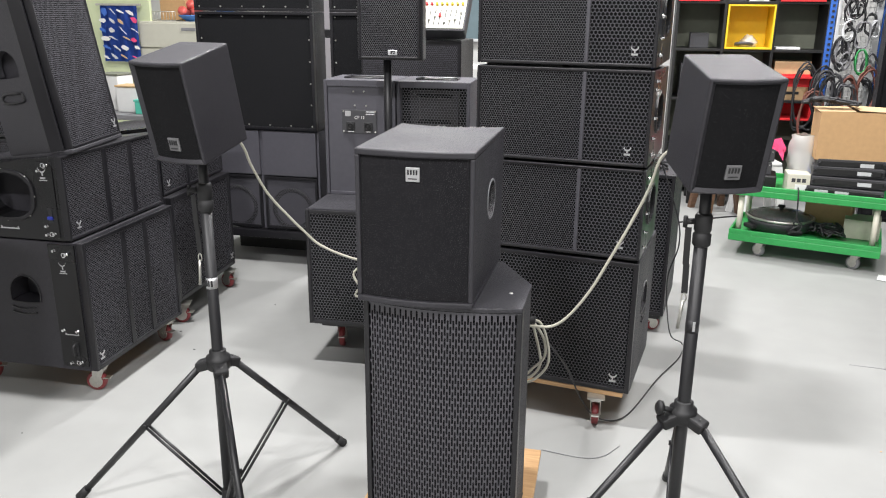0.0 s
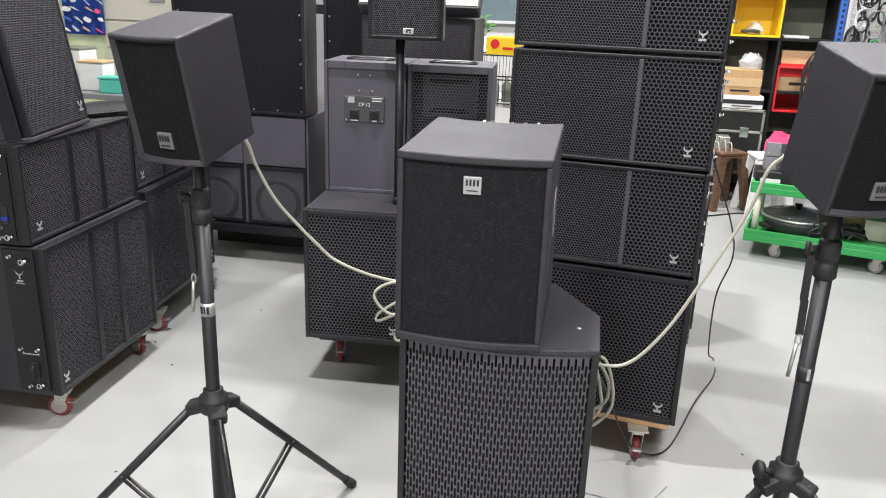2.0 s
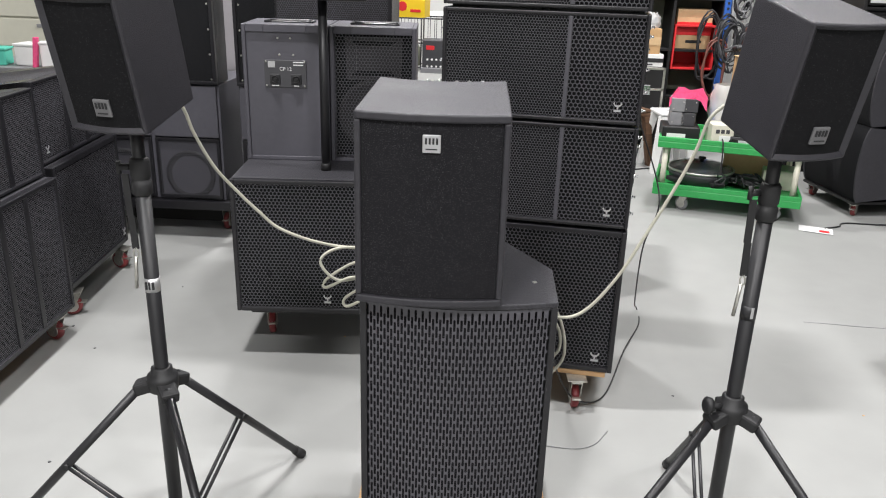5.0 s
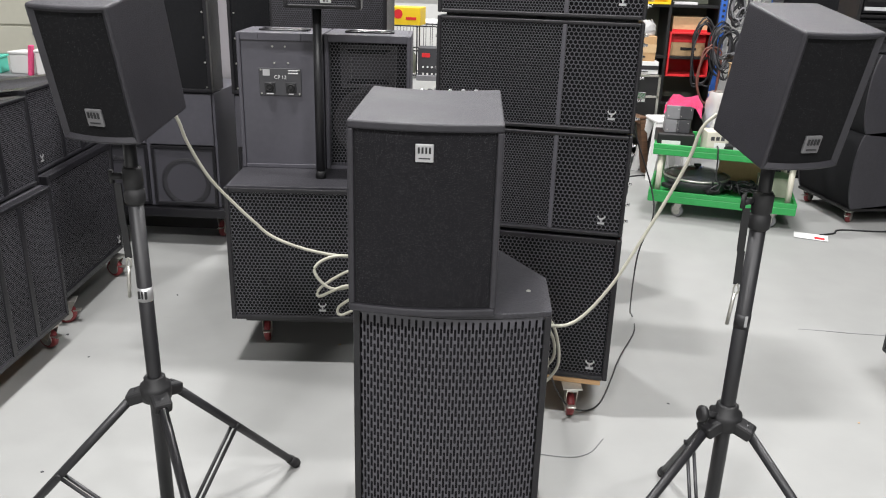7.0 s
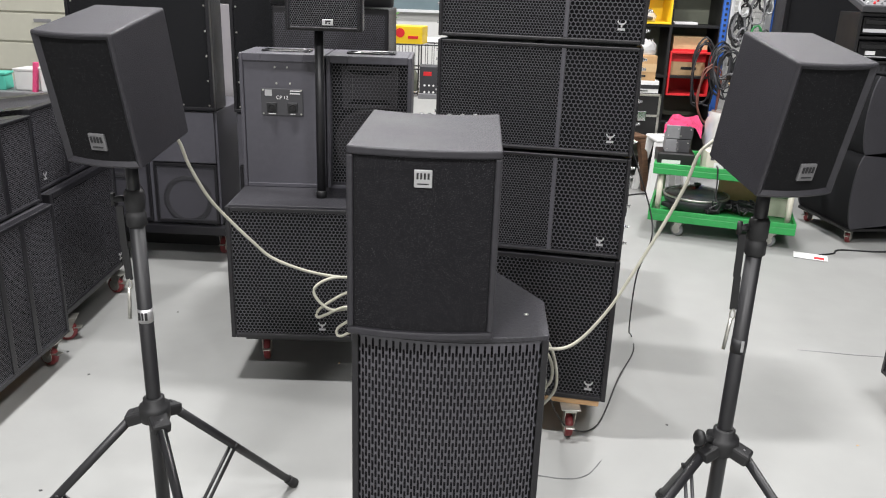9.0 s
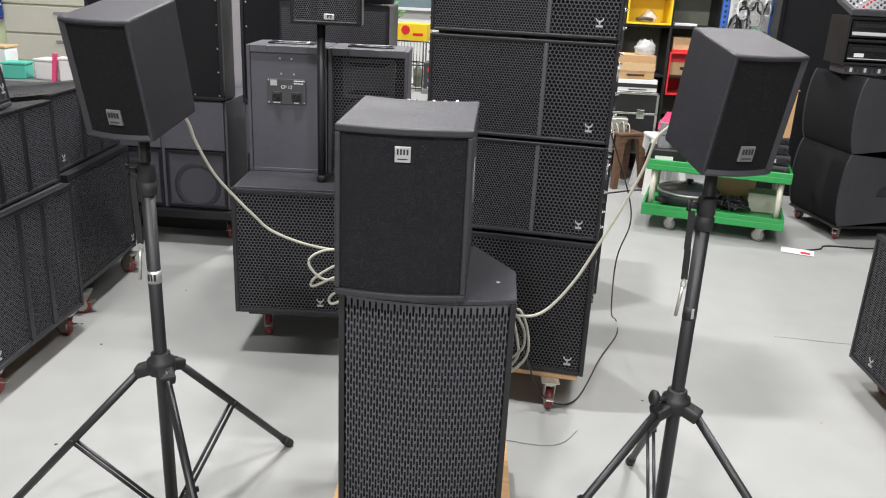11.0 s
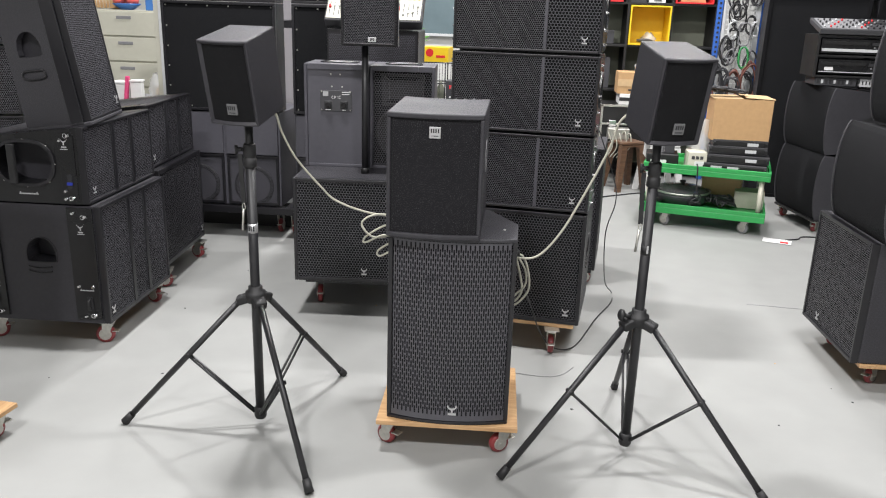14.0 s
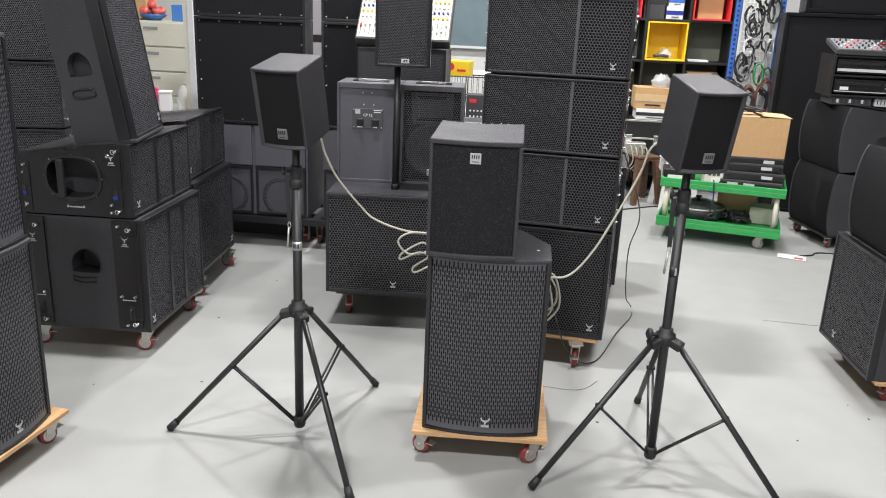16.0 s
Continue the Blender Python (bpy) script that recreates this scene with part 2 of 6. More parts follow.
def lathe(bm, profile, origin=(0, 0, 0), axis=(0, 0, 1), seg=20):
    """A turned body: profile rows of radius and height along the axis."""
    q = Vector(axis).to_track_quat("Z", "Y").to_matrix()
    o = Vector(origin)
    rings = [[bm.verts.new(o + q @ Vector((max(r, 1e-4) * math.cos(2 * math.pi * i / seg), max(r, 1e-4) * math.sin(2 * math.pi * i / seg), h))) for i in range(seg)] for r, h in profile]
    for a, b in zip(rings, rings[1:]):
        for i in range(seg):
            f = bm.faces.new((a[i], a[(i + 1) % seg], b[(i + 1) % seg], b[i]))
            f.smooth = True
    bm.faces.new(rings[0][::-1])
    bm.faces.new(rings[-1])


def spline(pts, steps=8):
    p = [Vector(v) for v in pts]
    p = [p[0] * 2 - p[1]] + p + [p[-1] * 2 - p[-2]]
    out = []
    for i in range(1, len(p) - 2):
        for k in range(steps):
            t = k / steps
            a, b, c, d = p[i - 1], p[i], p[i + 1], p[i + 2]
            out.append(0.5 * (2 * b + (c - a) * t + (2 * a - 5 * b + 4 * c - d) * t * t + (3 * b - a - 3 * c + d) * t ** 3))
    out.append(p[-2])
    return out


def tube(bm, pts, r, seg=8, steps=8):
    line = spline(pts, steps)
    up = Vector((0.13, 0.31, 0.94)).normalized()
    rings = []
    for i, p in enumerate(line):
        t = (line[min(i + 1, len(line) - 1)] - line[max(i - 1, 0)]).normalized()
        s = t.cross(up)
        if s.length < 0.05:
            s = t.cross(Vector((1, 0, 0)))
        s.normalize()
        u = s.cross(t).normalized()
        rings.append([bm.verts.new(p + r * (math.cos(2 * math.pi * k / seg) * s + math.sin(2 * math.pi * k / seg) * u)) for k in range(seg)])
    for a, b in zip(rings, rings[1:]):
        for k in range(seg):
            f = bm.faces.new((a[k], a[(k + 1) % seg], b[(k + 1) % seg], b[k]))
            f.smooth = True
    bm.faces.new(rings[0][::-1])
    bm.faces.new(rings[-1])


def mesh_of(bm, name):
    me = bpy.data.meshes.new(name)
    bmesh.ops.recalc_face_normals(bm, faces=bm.faces[:])
    bm.to_mesh(me)
    bm.free()
    return me


def part(name, bm, material, parent=None, label="", at=None):
    me = bm if isinstance(bm, bpy.types.Mesh) else mesh_of(bm, name)
    if not me.materials:
        me.materials.append(material)
    ob = new(name, me)
    if at is not None:
        ob.matrix_basis = at
    ob.parent = parent
    return tagged(ob, label)


def thing(name, label, category, group="", at=None):
    ob = new(name)
    ob.empty_display_size = 0.1
    if at is not None:
        ob.matrix_basis = at
    return tagged(ob, label, category, group)


def pbox(name, lo, hi, material, parent, bevel=0.003, label="", at=None, seg=2):
    bm = bmesh.new()
    box(bm, lo, hi, bevel, seg)
    return part(name, bm, material, parent, label, at)


def pcyl(name, p0, p1, r, material, parent, label="", r1=None, seg=14, at=None):
    bm = bmesh.new()
    cyl(bm, p0, p1, r, r1, seg)
    return part(name, bm, material, parent, label, at)


def solo(name, bm, material, label, category, group="", at=None, kind=""):
    ob = part(name, bm, material, None, label, at)
    return tagged(ob, label, category, group, kind)


SHEETS = {}


def hex_sheet(w, h, pitch, hole=0.80):
    """A steel sheet in the xz plane, punched with six-sided holes in staggered rows."""
    key = ("hex", round(w, 3), round(h, 3), pitch)
    if key in SHEETS:
        return SHEETS[key]
    r = pitch / math.sqrt(3)
    verts, faces = [], []
    rows, cols = int(h / (1.5 * r)) + 1, int(w / pitch) + 1
    ang = [math.pi / 6 + k * math.pi / 3 for k in range(6)]
    for j in range(rows):
        for i in range(cols):
            cx, cz = -w / 2 + (i + 0.5 * (j % 2)) * pitch, (j + 0.3) * 1.5 * r
            if abs(cx) > w / 2 or cz > h:
                continue
            b = len(verts)
            for s in (1.0, hole):
                verts += [(min(max(cx + s * r * math.cos(a), -w / 2), w / 2), 0, min(max(cz + s * r * math.sin(a), 0), h)) for a in ang]
            faces += [(b + k, b + (k + 1) % 6, b + 6 + (k + 1) % 6, b + 6 + k) for k in range(6)]
    me = bpy.data.meshes.new("hex_sheet")
    me.from_pydata(verts, [], faces)
    me.update()
    SHEETS[key] = me
    return me


def slot_sheet(w, h, bow, cp=0.0079, rp=0.036, sw=0.0054, sh=0.0285):
    """A bowed steel sheet with upright round-ended slots in staggered columns."""
    key = ("slot", w, h)
    if key in SHEETS:
        return SHEETS[key]
    verts, faces = [], []
    n = int(w / cp)
    cp = w / n

    def put(x, z):
        return (x, -bow * (1 - (2 * x / w) ** 2), z)
    for i in range(n):
        x0, x1 = -w / 2 + i * cp, -w / 2 + (i + 1) * cp
        xc, off = (x0 + x1) / 2, (i % 2) * rp / 2
        z = -off
        while z < h:
            lo, hi = max(z, 0), min(z + rp, h)
            zc = z + rp / 2
            b = len(verts)
            if zc - sh / 2 < 0.004 or zc + sh / 2 > h - 0.004:
                verts += [put(x0, lo), put(x1, lo), put(x1, hi), put(x0, hi)]
                faces.append((b, b + 1, b + 2, b + 3))
            else:
                e, q = sw / 2, sw * 0.3
                verts += [put(x0, lo), put(x1, lo), put(x1, hi), put(x0, hi)]
                verts += [put(xc - q, zc - sh / 2), put(xc + q, zc - sh / 2), put(xc + e, zc - sh / 2 + q), put(xc + e, zc + sh / 2 - q),
                          put(xc + q, zc + sh / 2), put(xc - q, zc + sh / 2), put(xc - e, zc + sh / 2 - q), put(xc - e, zc - sh / 2 + q)]
                faces += [(b, b + 1, b + 5, b + 4), (b + 1, b + 6, b + 5), (b + 1, b + 2, b + 7, b + 6), (b + 2, b + 8, b + 7),
                          (b + 2, b + 3, b + 9, b + 8), (b + 3, b + 10, b + 9), (b + 3, b, b + 11, b + 10), (b, b + 4, b + 11)]
            z += rp
    me = bpy.data.meshes.new("slot_sheet")
    me.from_pydata(verts, [], faces)
    me.update()
    SHEETS[key] = me
    return me


def holed_panel(bm, outline, hole, x0, x1):
    """A panel between x0 and x1 over an outline in (y, z), with a hole right through it. Both loops run the same way round a common centre."""
    n = len(hole)
    cy, cz = sum(p[0] for p in hole) / n, sum(p[1] for p in hole) / n

    def reach(a):
        d = (math.cos(a), math.sin(a))
        best = None
        for k in range(len(outline)):
            p, q = outline[k], outline[(k + 1) % len(outline)]
            ex, ez = q[0] - p[0], q[1] - p[1]
            den = d[0] * ez - d[1] * ex
            if abs(den) < 1e-9:
                continue
            s = ((p[0] - cy) * ez - (p[1] - cz) * ex) / den
            u = ((p[0] - cy) * d[1] - (p[1] - cz) * d[0]) / den
            if s > 0 and -1e-6 <= u <= 1 + 1e-6:
                best = s if best is None else max(best, s)
        return (cy + best * d[0], cz + best * d[1])
    ang = [(math.atan2(p[1] - cz, p[0] - cy), p) for p in hole]
    rows = [(reach(a), p, a) for a, p in ang]
    for c in outline:
        a = math.atan2(c[1] - cz, c[0] - cy)
        rows.append((c, None, a))
    rows.sort(key=lambda r: r[2])
    inner = []
    for o, p, a in rows:
        if p is None:
            p = min(hole, key=lambda t: abs(math.remainder(math.atan2(t[1] - cz, t[0] - cy) - a, 2 * math.pi)))
        inner.append(p)
    cache = {}

    def vert(p, x):
        k = (round(p[0], 5), round(p[1], 5), x)
        if k not in cache:
            cache[k] = bm.verts.new((x, p[0], p[1]))
        return cache[k]
    m = len(rows)
    for i in range(m):
        o0, o1, i0, i1 = rows[i][0], rows[(i + 1) % m][0], inner[i], inner[(i + 1) % m]
        for x in (x0, x1):
            loop = [vert(o0, x), vert(o1, x), vert(i1, x), vert(i0, x)]
            loop = [v for k, v in enumerate(loop) if v not in loop[:k]]
            if len(loop) > 2:
                bm.faces.new(loop)
        if i0 != i1:
            bm.faces.new((vert(i0, x0), vert(i1, x0), vert(i1, x1), vert(i0, x1)))
        if o0 != o1:
            bm.faces.new((vert(o0, x0), vert(o1, x0), vert(o1, x1), vert(o0, x1)))


def d_loop(cy, cz, w, h, flat=0.35, n=20):
    """An arched outline with a flat foot."""
    pts = []
    for i in range(n):
        a = 2 * math.pi * i / n
        y, z = math.cos(a) * w / 2, math.sin(a) * h / 2
        if z < -h / 2 * flat:
            z = -h / 2 * flat - (abs(z) - h / 2 * flat) * 0.15
            y = math.copysign(min(abs(y) * 1.25, w / 2), y)
        pts.append((cy + y, cz + z))
    return pts


def oval_loop(cy, cz, w, h, n=24, power=2.6):
    pts = []
    for i in range(n):
        a = 2 * math.pi * i / n
        c, s = math.cos(a), math.sin(a)
        pts.append((cy + math.copysign(abs(c) ** (2 / power), c) * w / 2, cz + math.copysign(abs(s) ** (2 / power), s) * h / 2))
    return pts


def ring_loop(bm, loop, x0, x1, grow):
    """A raised rim round a loop in (y, z)."""
    n = len(loop)
    cy, cz = sum(p[0] for p in loop) / n, sum(p[1] for p in loop) / n
    rows = []
    for g, x in ((0, x0), (0, x1), (grow, x1), (grow * 1.2, x0)):
        r = []
        for y, z in loop:
            d = Vector((y - cy, z - cz))
            d = d * (1 + g / d.length)
            r.append(bm.verts.new((x, cy + d.x, cz + d.y)))
        rows.append(r)
    for a, b in zip(rows, rows[1:]):
        for i in range(n):
            bm.faces.new((a[i], a[(i + 1) % n], b[(i + 1) % n], b[i]))


def badge_bars(parent, x, y, z, s, metal=None):
    """A square silver maker's plate with plain dark bars."""
    b = part("badge", square(s, 0.004), metal or M_SILVER, parent, "small square silver plate", pose(x, y, z))
    bm = bmesh.new()
    k = s / 2
    for lo, hi in (((-0.72, -0.02), (-0.50, 0.66)), ((-0.32, -0.02), (-0.10, 0.66)), ((0.08, -0.02), (0.30, 0.66)), ((0.48, -0.02), (0.70, 0.66)), ((-0.62, -0.62), (0.62, -0.50))):
        box(bm, (lo[0] * k, -0.006, lo[1] * k), (hi[0] * k, -0.0035, hi[1] * k))
    part("mark", bm, M_INK, b)
    return b


def square(s, t):
    bm = bmesh.new()
    box(bm, (-s / 2, -t, -s / 2), (s / 2, 0.002, s / 2), s * 0.05)
    return bm


def horn_mark(parent, x, y, z, s, material=None):
    """A small pale maker's mark: two curved horns over a bar."""
    bm = bmesh.new()
    for sg in (1, -1):
        for quad in (((0.0, 0.0), (0.0, 0.26), (0.32, 0.34), (0.30, 0.12)), ((0.30, 0.12), (0.32, 0.34), (0.42, 0.66), (0.56, 0.46))):
            pts = [(sg * x * s, z * s) for x, z in quad]
            prism(bm, pts if sg > 0 else pts[::-1], -0.003, 0.0, axis="y")
    box(bm, (-0.09 * s, -0.0032, -0.22 * s), (0.09 * s, 0, 0.12 * s))
    box(bm, (-0.44 * s, -0.003, -0.56 * s), (0.44 * s, 0, -0.30 * s))
    return part("maker_mark", bm, material or M_SILVER, parent, "pale horned mark", pose(x, y, z))


def caster(parent, x, y, top, turn=0.0, r=0.038, brake=True, wheel=None):
    """A swivel castor hung under a board at height top; the wheel stands on z = 0."""
    c = new("caster")
    c.parent, c.matrix_basis = parent, pose(x, y, 0, 0, 0, turn)
    pbox("mount_plate", (-0.035, -0.03, top - 0.005), (0.035, 0.03, top), M_STEEL, c, 0.001)
    bm = bmesh.new()
    for s in (-1, 1):
        prism(bm, [(-0.028, top - 0.006), (0.028, top - 0.006), (0.012 + 0.02, r - 0.008), (0.012, r - 0.012), (0.0, r + 0.004)], s * 0.019 - 0.0015, s * 0.019 + 0.0015, axis="x")
    box(bm, (-0.02, -0.026, top - 0.016), (0.02, 0.026, top - 0.005), 0.003)
    if brake:
        box(bm, (-0.016, -0.045, r + 0.012), (0.016, -0.012, r + 0.017), 0.002)
    part("fork", bm, M_STEEL, c)
    w = bmesh.new()
    lathe(w, [(r * 0.35, -0.016), (r * 0.7, -0.014), (r * 0.9, -0.013), (r, -0.008), (r, 0.008), (r * 0.9, 0.013), (r * 0.7, 0.014), (r * 0.35, 0.016)], (0, 0.018, r), (1, 0, 0), 22)
    part("wheel", w, wheel or M_RED, c)
    h = bmesh.new()
    cyl(h, (-0.0172, 0.018, r), (0.0172, 0.018, r), r * 0.66, seg=18)
    cyl(h, (-0.023, 0.018, r), (0.023, 0.018, r), 0.007, seg=8)
    part("hub", h, M_STEEL, c)
    return c


def dolly(at, w, d, top, label, board=M_PLY, thick=0.018, group="speaker dollies", inset=0.05, turns=(20, -50, 100, 160), brake=True, front=None, r=0.038):
    t = thing("dolly", label, "dolly", group, at)
    pbox("board", (-w / 2, 0, top - thick), (w / 2, d, top), board, t, 0.002)
    for (sx, y), a in zip(((-1, front if front is not None else inset), (1, front if front is not None else inset), (-1, d - inset), (1, d - inset)), turns):
        caster(t, sx * (w / 2 - inset), y, top - thick, a, brake=brake, r=r)
    return t


def screws(parent, pts, r=0.004, material=None, way=(0, -1, 0)):
    """Single screw heads on a face."""
    key = ("screw", r, way)
    if key not in SHEETS:
        bm = bmesh.new()
        lathe(bm, [(r, 0), (r, 0.0015), (r * 0.6, 0.003)], (0, 0, 0), way, 8)
        SHEETS[key] = mesh_of(bm, "screw")
        SHEETS[key].materials.append(material or M_STEEL)
    for p in pts:
        part("screw", SHEETS[key], None, parent, "", pose(*p))

# ---- room ----
X0, X1, Y0, Y1, ZC = -6.0, 5.0, -3.2, 9.0, 5.0


def slab(name, lo, hi, material, label, category):
    bm = bmesh.new()
    box(bm, lo, hi)
    return solo(name, bm, material, label, category, kind="structure")


slab("floor", (X0 - 0.2, Y0 - 0.2, -0.2), (X1 + 0.2, Y1 + 0.2, 0.0), M_FLOOR, "pale grey glossy epoxy workshop floor", "floor")
# ceiling stays out of view; its dull grey holds down the bounced light
slab("ceiling", (X0 - 0.2, Y0 - 0.2, ZC), (X1 + 0.2, Y1 + 0.2, ZC + 0.15), M_CEIL, "unseen dull grey ceiling", "ceiling")
slab("wall_north", (X0 - 0.2, Y1, 0), (X1 + 0.2, Y1 + 0.2, ZC), M_WALL, "plain off-white painted back wall", "wall")
slab("wall_south", (X0 - 0.2, Y0 - 0.2, 0), (X1 + 0.2, Y0, ZC), M_WALL, "plain off-white painted wall", "wall")
slab("wall_west", (X0 - 0.2, Y0, 0), (X0, Y1, ZC), M_WALL, "plain off-white painted side wall", "wall")
# east wall is out of view, added near-black so it returns little light
slab("wall_east", (X1, Y0, 0), (X1 + 0.2, Y1, ZC), M_SHELF, "unseen near-black side wall", "wall")

# ---- loudspeaker kinds (front at y = 0, facing -y, base at z = 0) ----


def grille_front(t, w, h, z0, pitch, rim=0.012, splits=(), bands=M_GRILLE, band=0.014, mesh=M_GRILLE):
    """Hexagonal steel mesh in a slim rim, over dark cloth; splits name upright bands by their share of the width."""
    bm = bmesh.new()
    box(bm, (-w / 2, 0, z0), (-w / 2 + rim, 0.032, z0 + h), 0.003)
    box(bm, (w / 2 - rim, 0, z0), (w / 2, 0.032, z0 + h), 0.003)
    box(bm, (-w / 2 + rim, 0, z0), (w / 2 - rim, 0.032, z0 + rim), 0.003)
    box(bm, (-w / 2 + rim, 0, z0 + h - rim), (w / 2 - rim, 0.032, z0 + h), 0.003)
    part("rim", bm, M_SMOOTH, t)
    pbox("cloth", (-w / 2 + 0.01, 0.014, z0 + 0.01), (w / 2 - 0.01, 0.028, z0 + h - 0.01), M_BACK, t, 0)
    edges = [0.0, *[s for s, _ in splits], 1.0]
    iw, ih = w - 2 * rim, h - 2 * rim
    for i, (a, b) in enumerate(zip(edges, edges[1:])):
        p = pitch if not splits else (splits[i][1] if i < len(splits) else pitch)
        sw = (b - a) * iw
        sheet = hex_sheet(sw, ih, p) if mesh is M_GRILLE else hex_sheet(sw, ih, p).copy()
        if mesh is not M_GRILLE:
            sheet.materials.clear()
        part("grille", sheet, mesh, t, "hexagonal steel mesh", pose(-iw / 2 + (a + b) / 2 * iw, 0.005, z0 + rim))
    for s, _ in splits:
        pbox("grille_band", (-iw / 2 + s * iw - band / 2, 0.001, z0 + rim), (-iw / 2 + s * iw + band / 2, 0.010, z0 + h - rim), bands, t, 0.002)


def end_mark(bm, x, side, y, z, s):
    """A small horned mark over two print bars, on an end plate."""
    x0, x1 = (x, x + 0.0014) if side > 0 else (x - 0.0014, x)
    for k in (-1, 1):
        prism(bm, [(y, z), (y + k * s * 0.10, z + s * 0.42), (y + k * s * 0.62, z + s * 0.62), (y + k * s * 0.90, z + s * 1.05), (y + k * s * 0.48, z + s * 0.30)], x0, x1, axis="x")
    box(bm, (x0, y - s * 0.13, z - s * 0.45), (x1, y + s * 0.13, z + s * 0.30))
    box(bm, (x0, y - s * 0.55, z - s * 1.05), (x1, y + s * 0.55, z - s * 0.72))
    box(bm, (x0, y - s * 0.85, z - s * 1.40), (x1, y + s * 0.85, z - s * 1.26))


def warning_mark(bm, x, side, y, z, s):
    """A thin bar between two small triangles."""
    x0, x1 = (x, x + 0.0014) if side > 0 else (x - 0.0014, x)
    box(bm, (x0, y - s, z), (x1, y + s, z + s * 0.16))
    for k in (-1, 1):
        prism(bm, [(y + k * s * 1.0, z), (y + k * s * 1.4, z), (y + k * s * 1.2, z + s * 0.42)], x0, x1, axis="x")


PIN = {}


def pin(parent, x, y, z, side, ring=False):
    """A chrome quick-release pin, with or without its pull ring."""
    key = (side, ring)
    if key not in PIN:
        bm = bmesh.new()
        lathe(bm, [(0.0068, 0), (0.0068, 0.006), (0.004, 0.008), (0.004, 0.014), (0.0055, 0.016)], (0, 0, 0), (side, 0, 0), 10)
        if ring:
            tube(bm, [(side * 0.014, 0.009 * math.cos(a) + 0.008, 0.009 * math.sin(a)) for a in [k * math.pi / 4 for k in range(9)]], 0.002, 6, 2)
        PIN[key] = mesh_of(bm, "pin")
        PIN[key].materials.append(M_CHROME)
    return part("pin", PIN[key], None, parent, "", pose(x, y, z))


def rigging(t, x, d, h, side):
    """Flying hardware on an end: two upright plates with latch slots, pins at their corners, pale marks."""
    for n, y in enumerate((0.045, d - 0.115)):
        p = pbox("rigging_plate", (x, y, 0.012), (x + side * 0.004, y + 0.07, h - (0.022 if n == 0 else 0.10)), M_GLOSS, t, 0.0015)
        top = h - (0.035 if n == 0 else 0.115)
        xs = x + side * 0.004
        for dy, z, ring in ((0.018, top, True), (0.055, top - 0.022, False), (0.018, 0.030, True), (0.052, 0.026, False), (0.050, 0.062, False)) if n == 0 else ((0.02, top, False), (0.045, top - 0.012, True), (0.03, top - 0.035, False), (0.02, 0.045, True), (0.05, 0.03, False)):
            pin(p, xs, y + dy, z, side, ring)
        slot = pbox("latch_slot", (xs, y + 0.022, 0.075), (xs + side * 0.002, y + 0.042, 0.135), M_INK, p, 0.002)
        pbox("latch", (xs, y + 0.020, 0.088), (xs + side * 0.008, y + 0.044, 0.101), M_BLUE, slot, 0.002, "blue latch")
    bm = bmesh.new()
    end_mark(bm, x + side * 0.0042, side, 0.088, h * 0.80, 0.021)
    part("stencil", bm, M_STENCIL, t, "pale stencilled mark")
    bm = bmesh.new()
    warning_mark(bm, x + side * 0.0005, side, d * 0.46, h * 0.11, 0.032)
    part("stencil", bm, M_STENCIL, t, "pale warning mark")


def array_speaker(w, d, h, splits, label, group, at, hole=(0.17, 0.14), pitch=0.0146, taper=0.045, mark_x=0.8, flat=False, bands=M_GRILLE, band=0.014, mesh=M_GRILLE, ends=True):
    t = thing("array_speaker", label, "speaker", group, at)
    prof = [(0.03, 0.0), (d, taper if not flat else 0.0), (d, h - taper * (1.4 if flat else 1)), (0.03, h)]
    bm = bmesh.new()
    prism(bm, prof, -w / 2 + 0.10, w / 2 - 0.10, 0, axis="x")
    part("cabinet", bm, M_BLACK, t)
    for s in (-1, 1):
        loop = oval_loop(d * 0.46, h * 0.52, hole[0], hole[1])
        bm = bmesh.new()
        holed_panel(bm, prof, loop, s * (w / 2 - 0.10), s * w / 2)
        sp = part("side_panel", bm, M_GLOSS, t, "glossy black end plate")
        bm = bmesh.new()
        ring_loop(bm, loop, s * (w / 2 - 0.002), s * (w / 2 + 0.008), 0.055 * hole[0])
        rim = part("handle_rim", bm, M_SMOOTH, sp)
        if hole[0] > 0.2:
            big = oval_loop(d * 0.46, h * 0.52, hole[0] + 0.025, hole[1] + 0.025)
            screws(rim, [(s * (w / 2 + 0.004), y, z) for y, z in big[::3]], 0.0042, M_STEEL, (s, 0, 0))
        pbox("handle_bar", (s * w / 2 - 0.03, d * 0.46 + hole[0] * 0.14, h * 0.52 - hole[1] * 0.5), (s * w / 2 - 0.008, d * 0.46 + hole[0] * 0.26, h * 0.52 + hole[1] * 0.46), M_RUBBER, sp, 0.004)
        if ends:
            rigging(t, s * w / 2, d, h, s)
        else:
            for z in (0.04, 0.10, h * 0.5, h - 0.07, h - 0.04):
                pin(sp, s * w / 2, 0.06, z, s)
    grille_front(t, w, h, 0, pitch, splits=splits, bands=bands, band=band, mesh=mesh)
    if mark_x:
        horn_mark(t, -w / 2 + mark_x * w, 0.003, 0.055, 0.026)
    return t


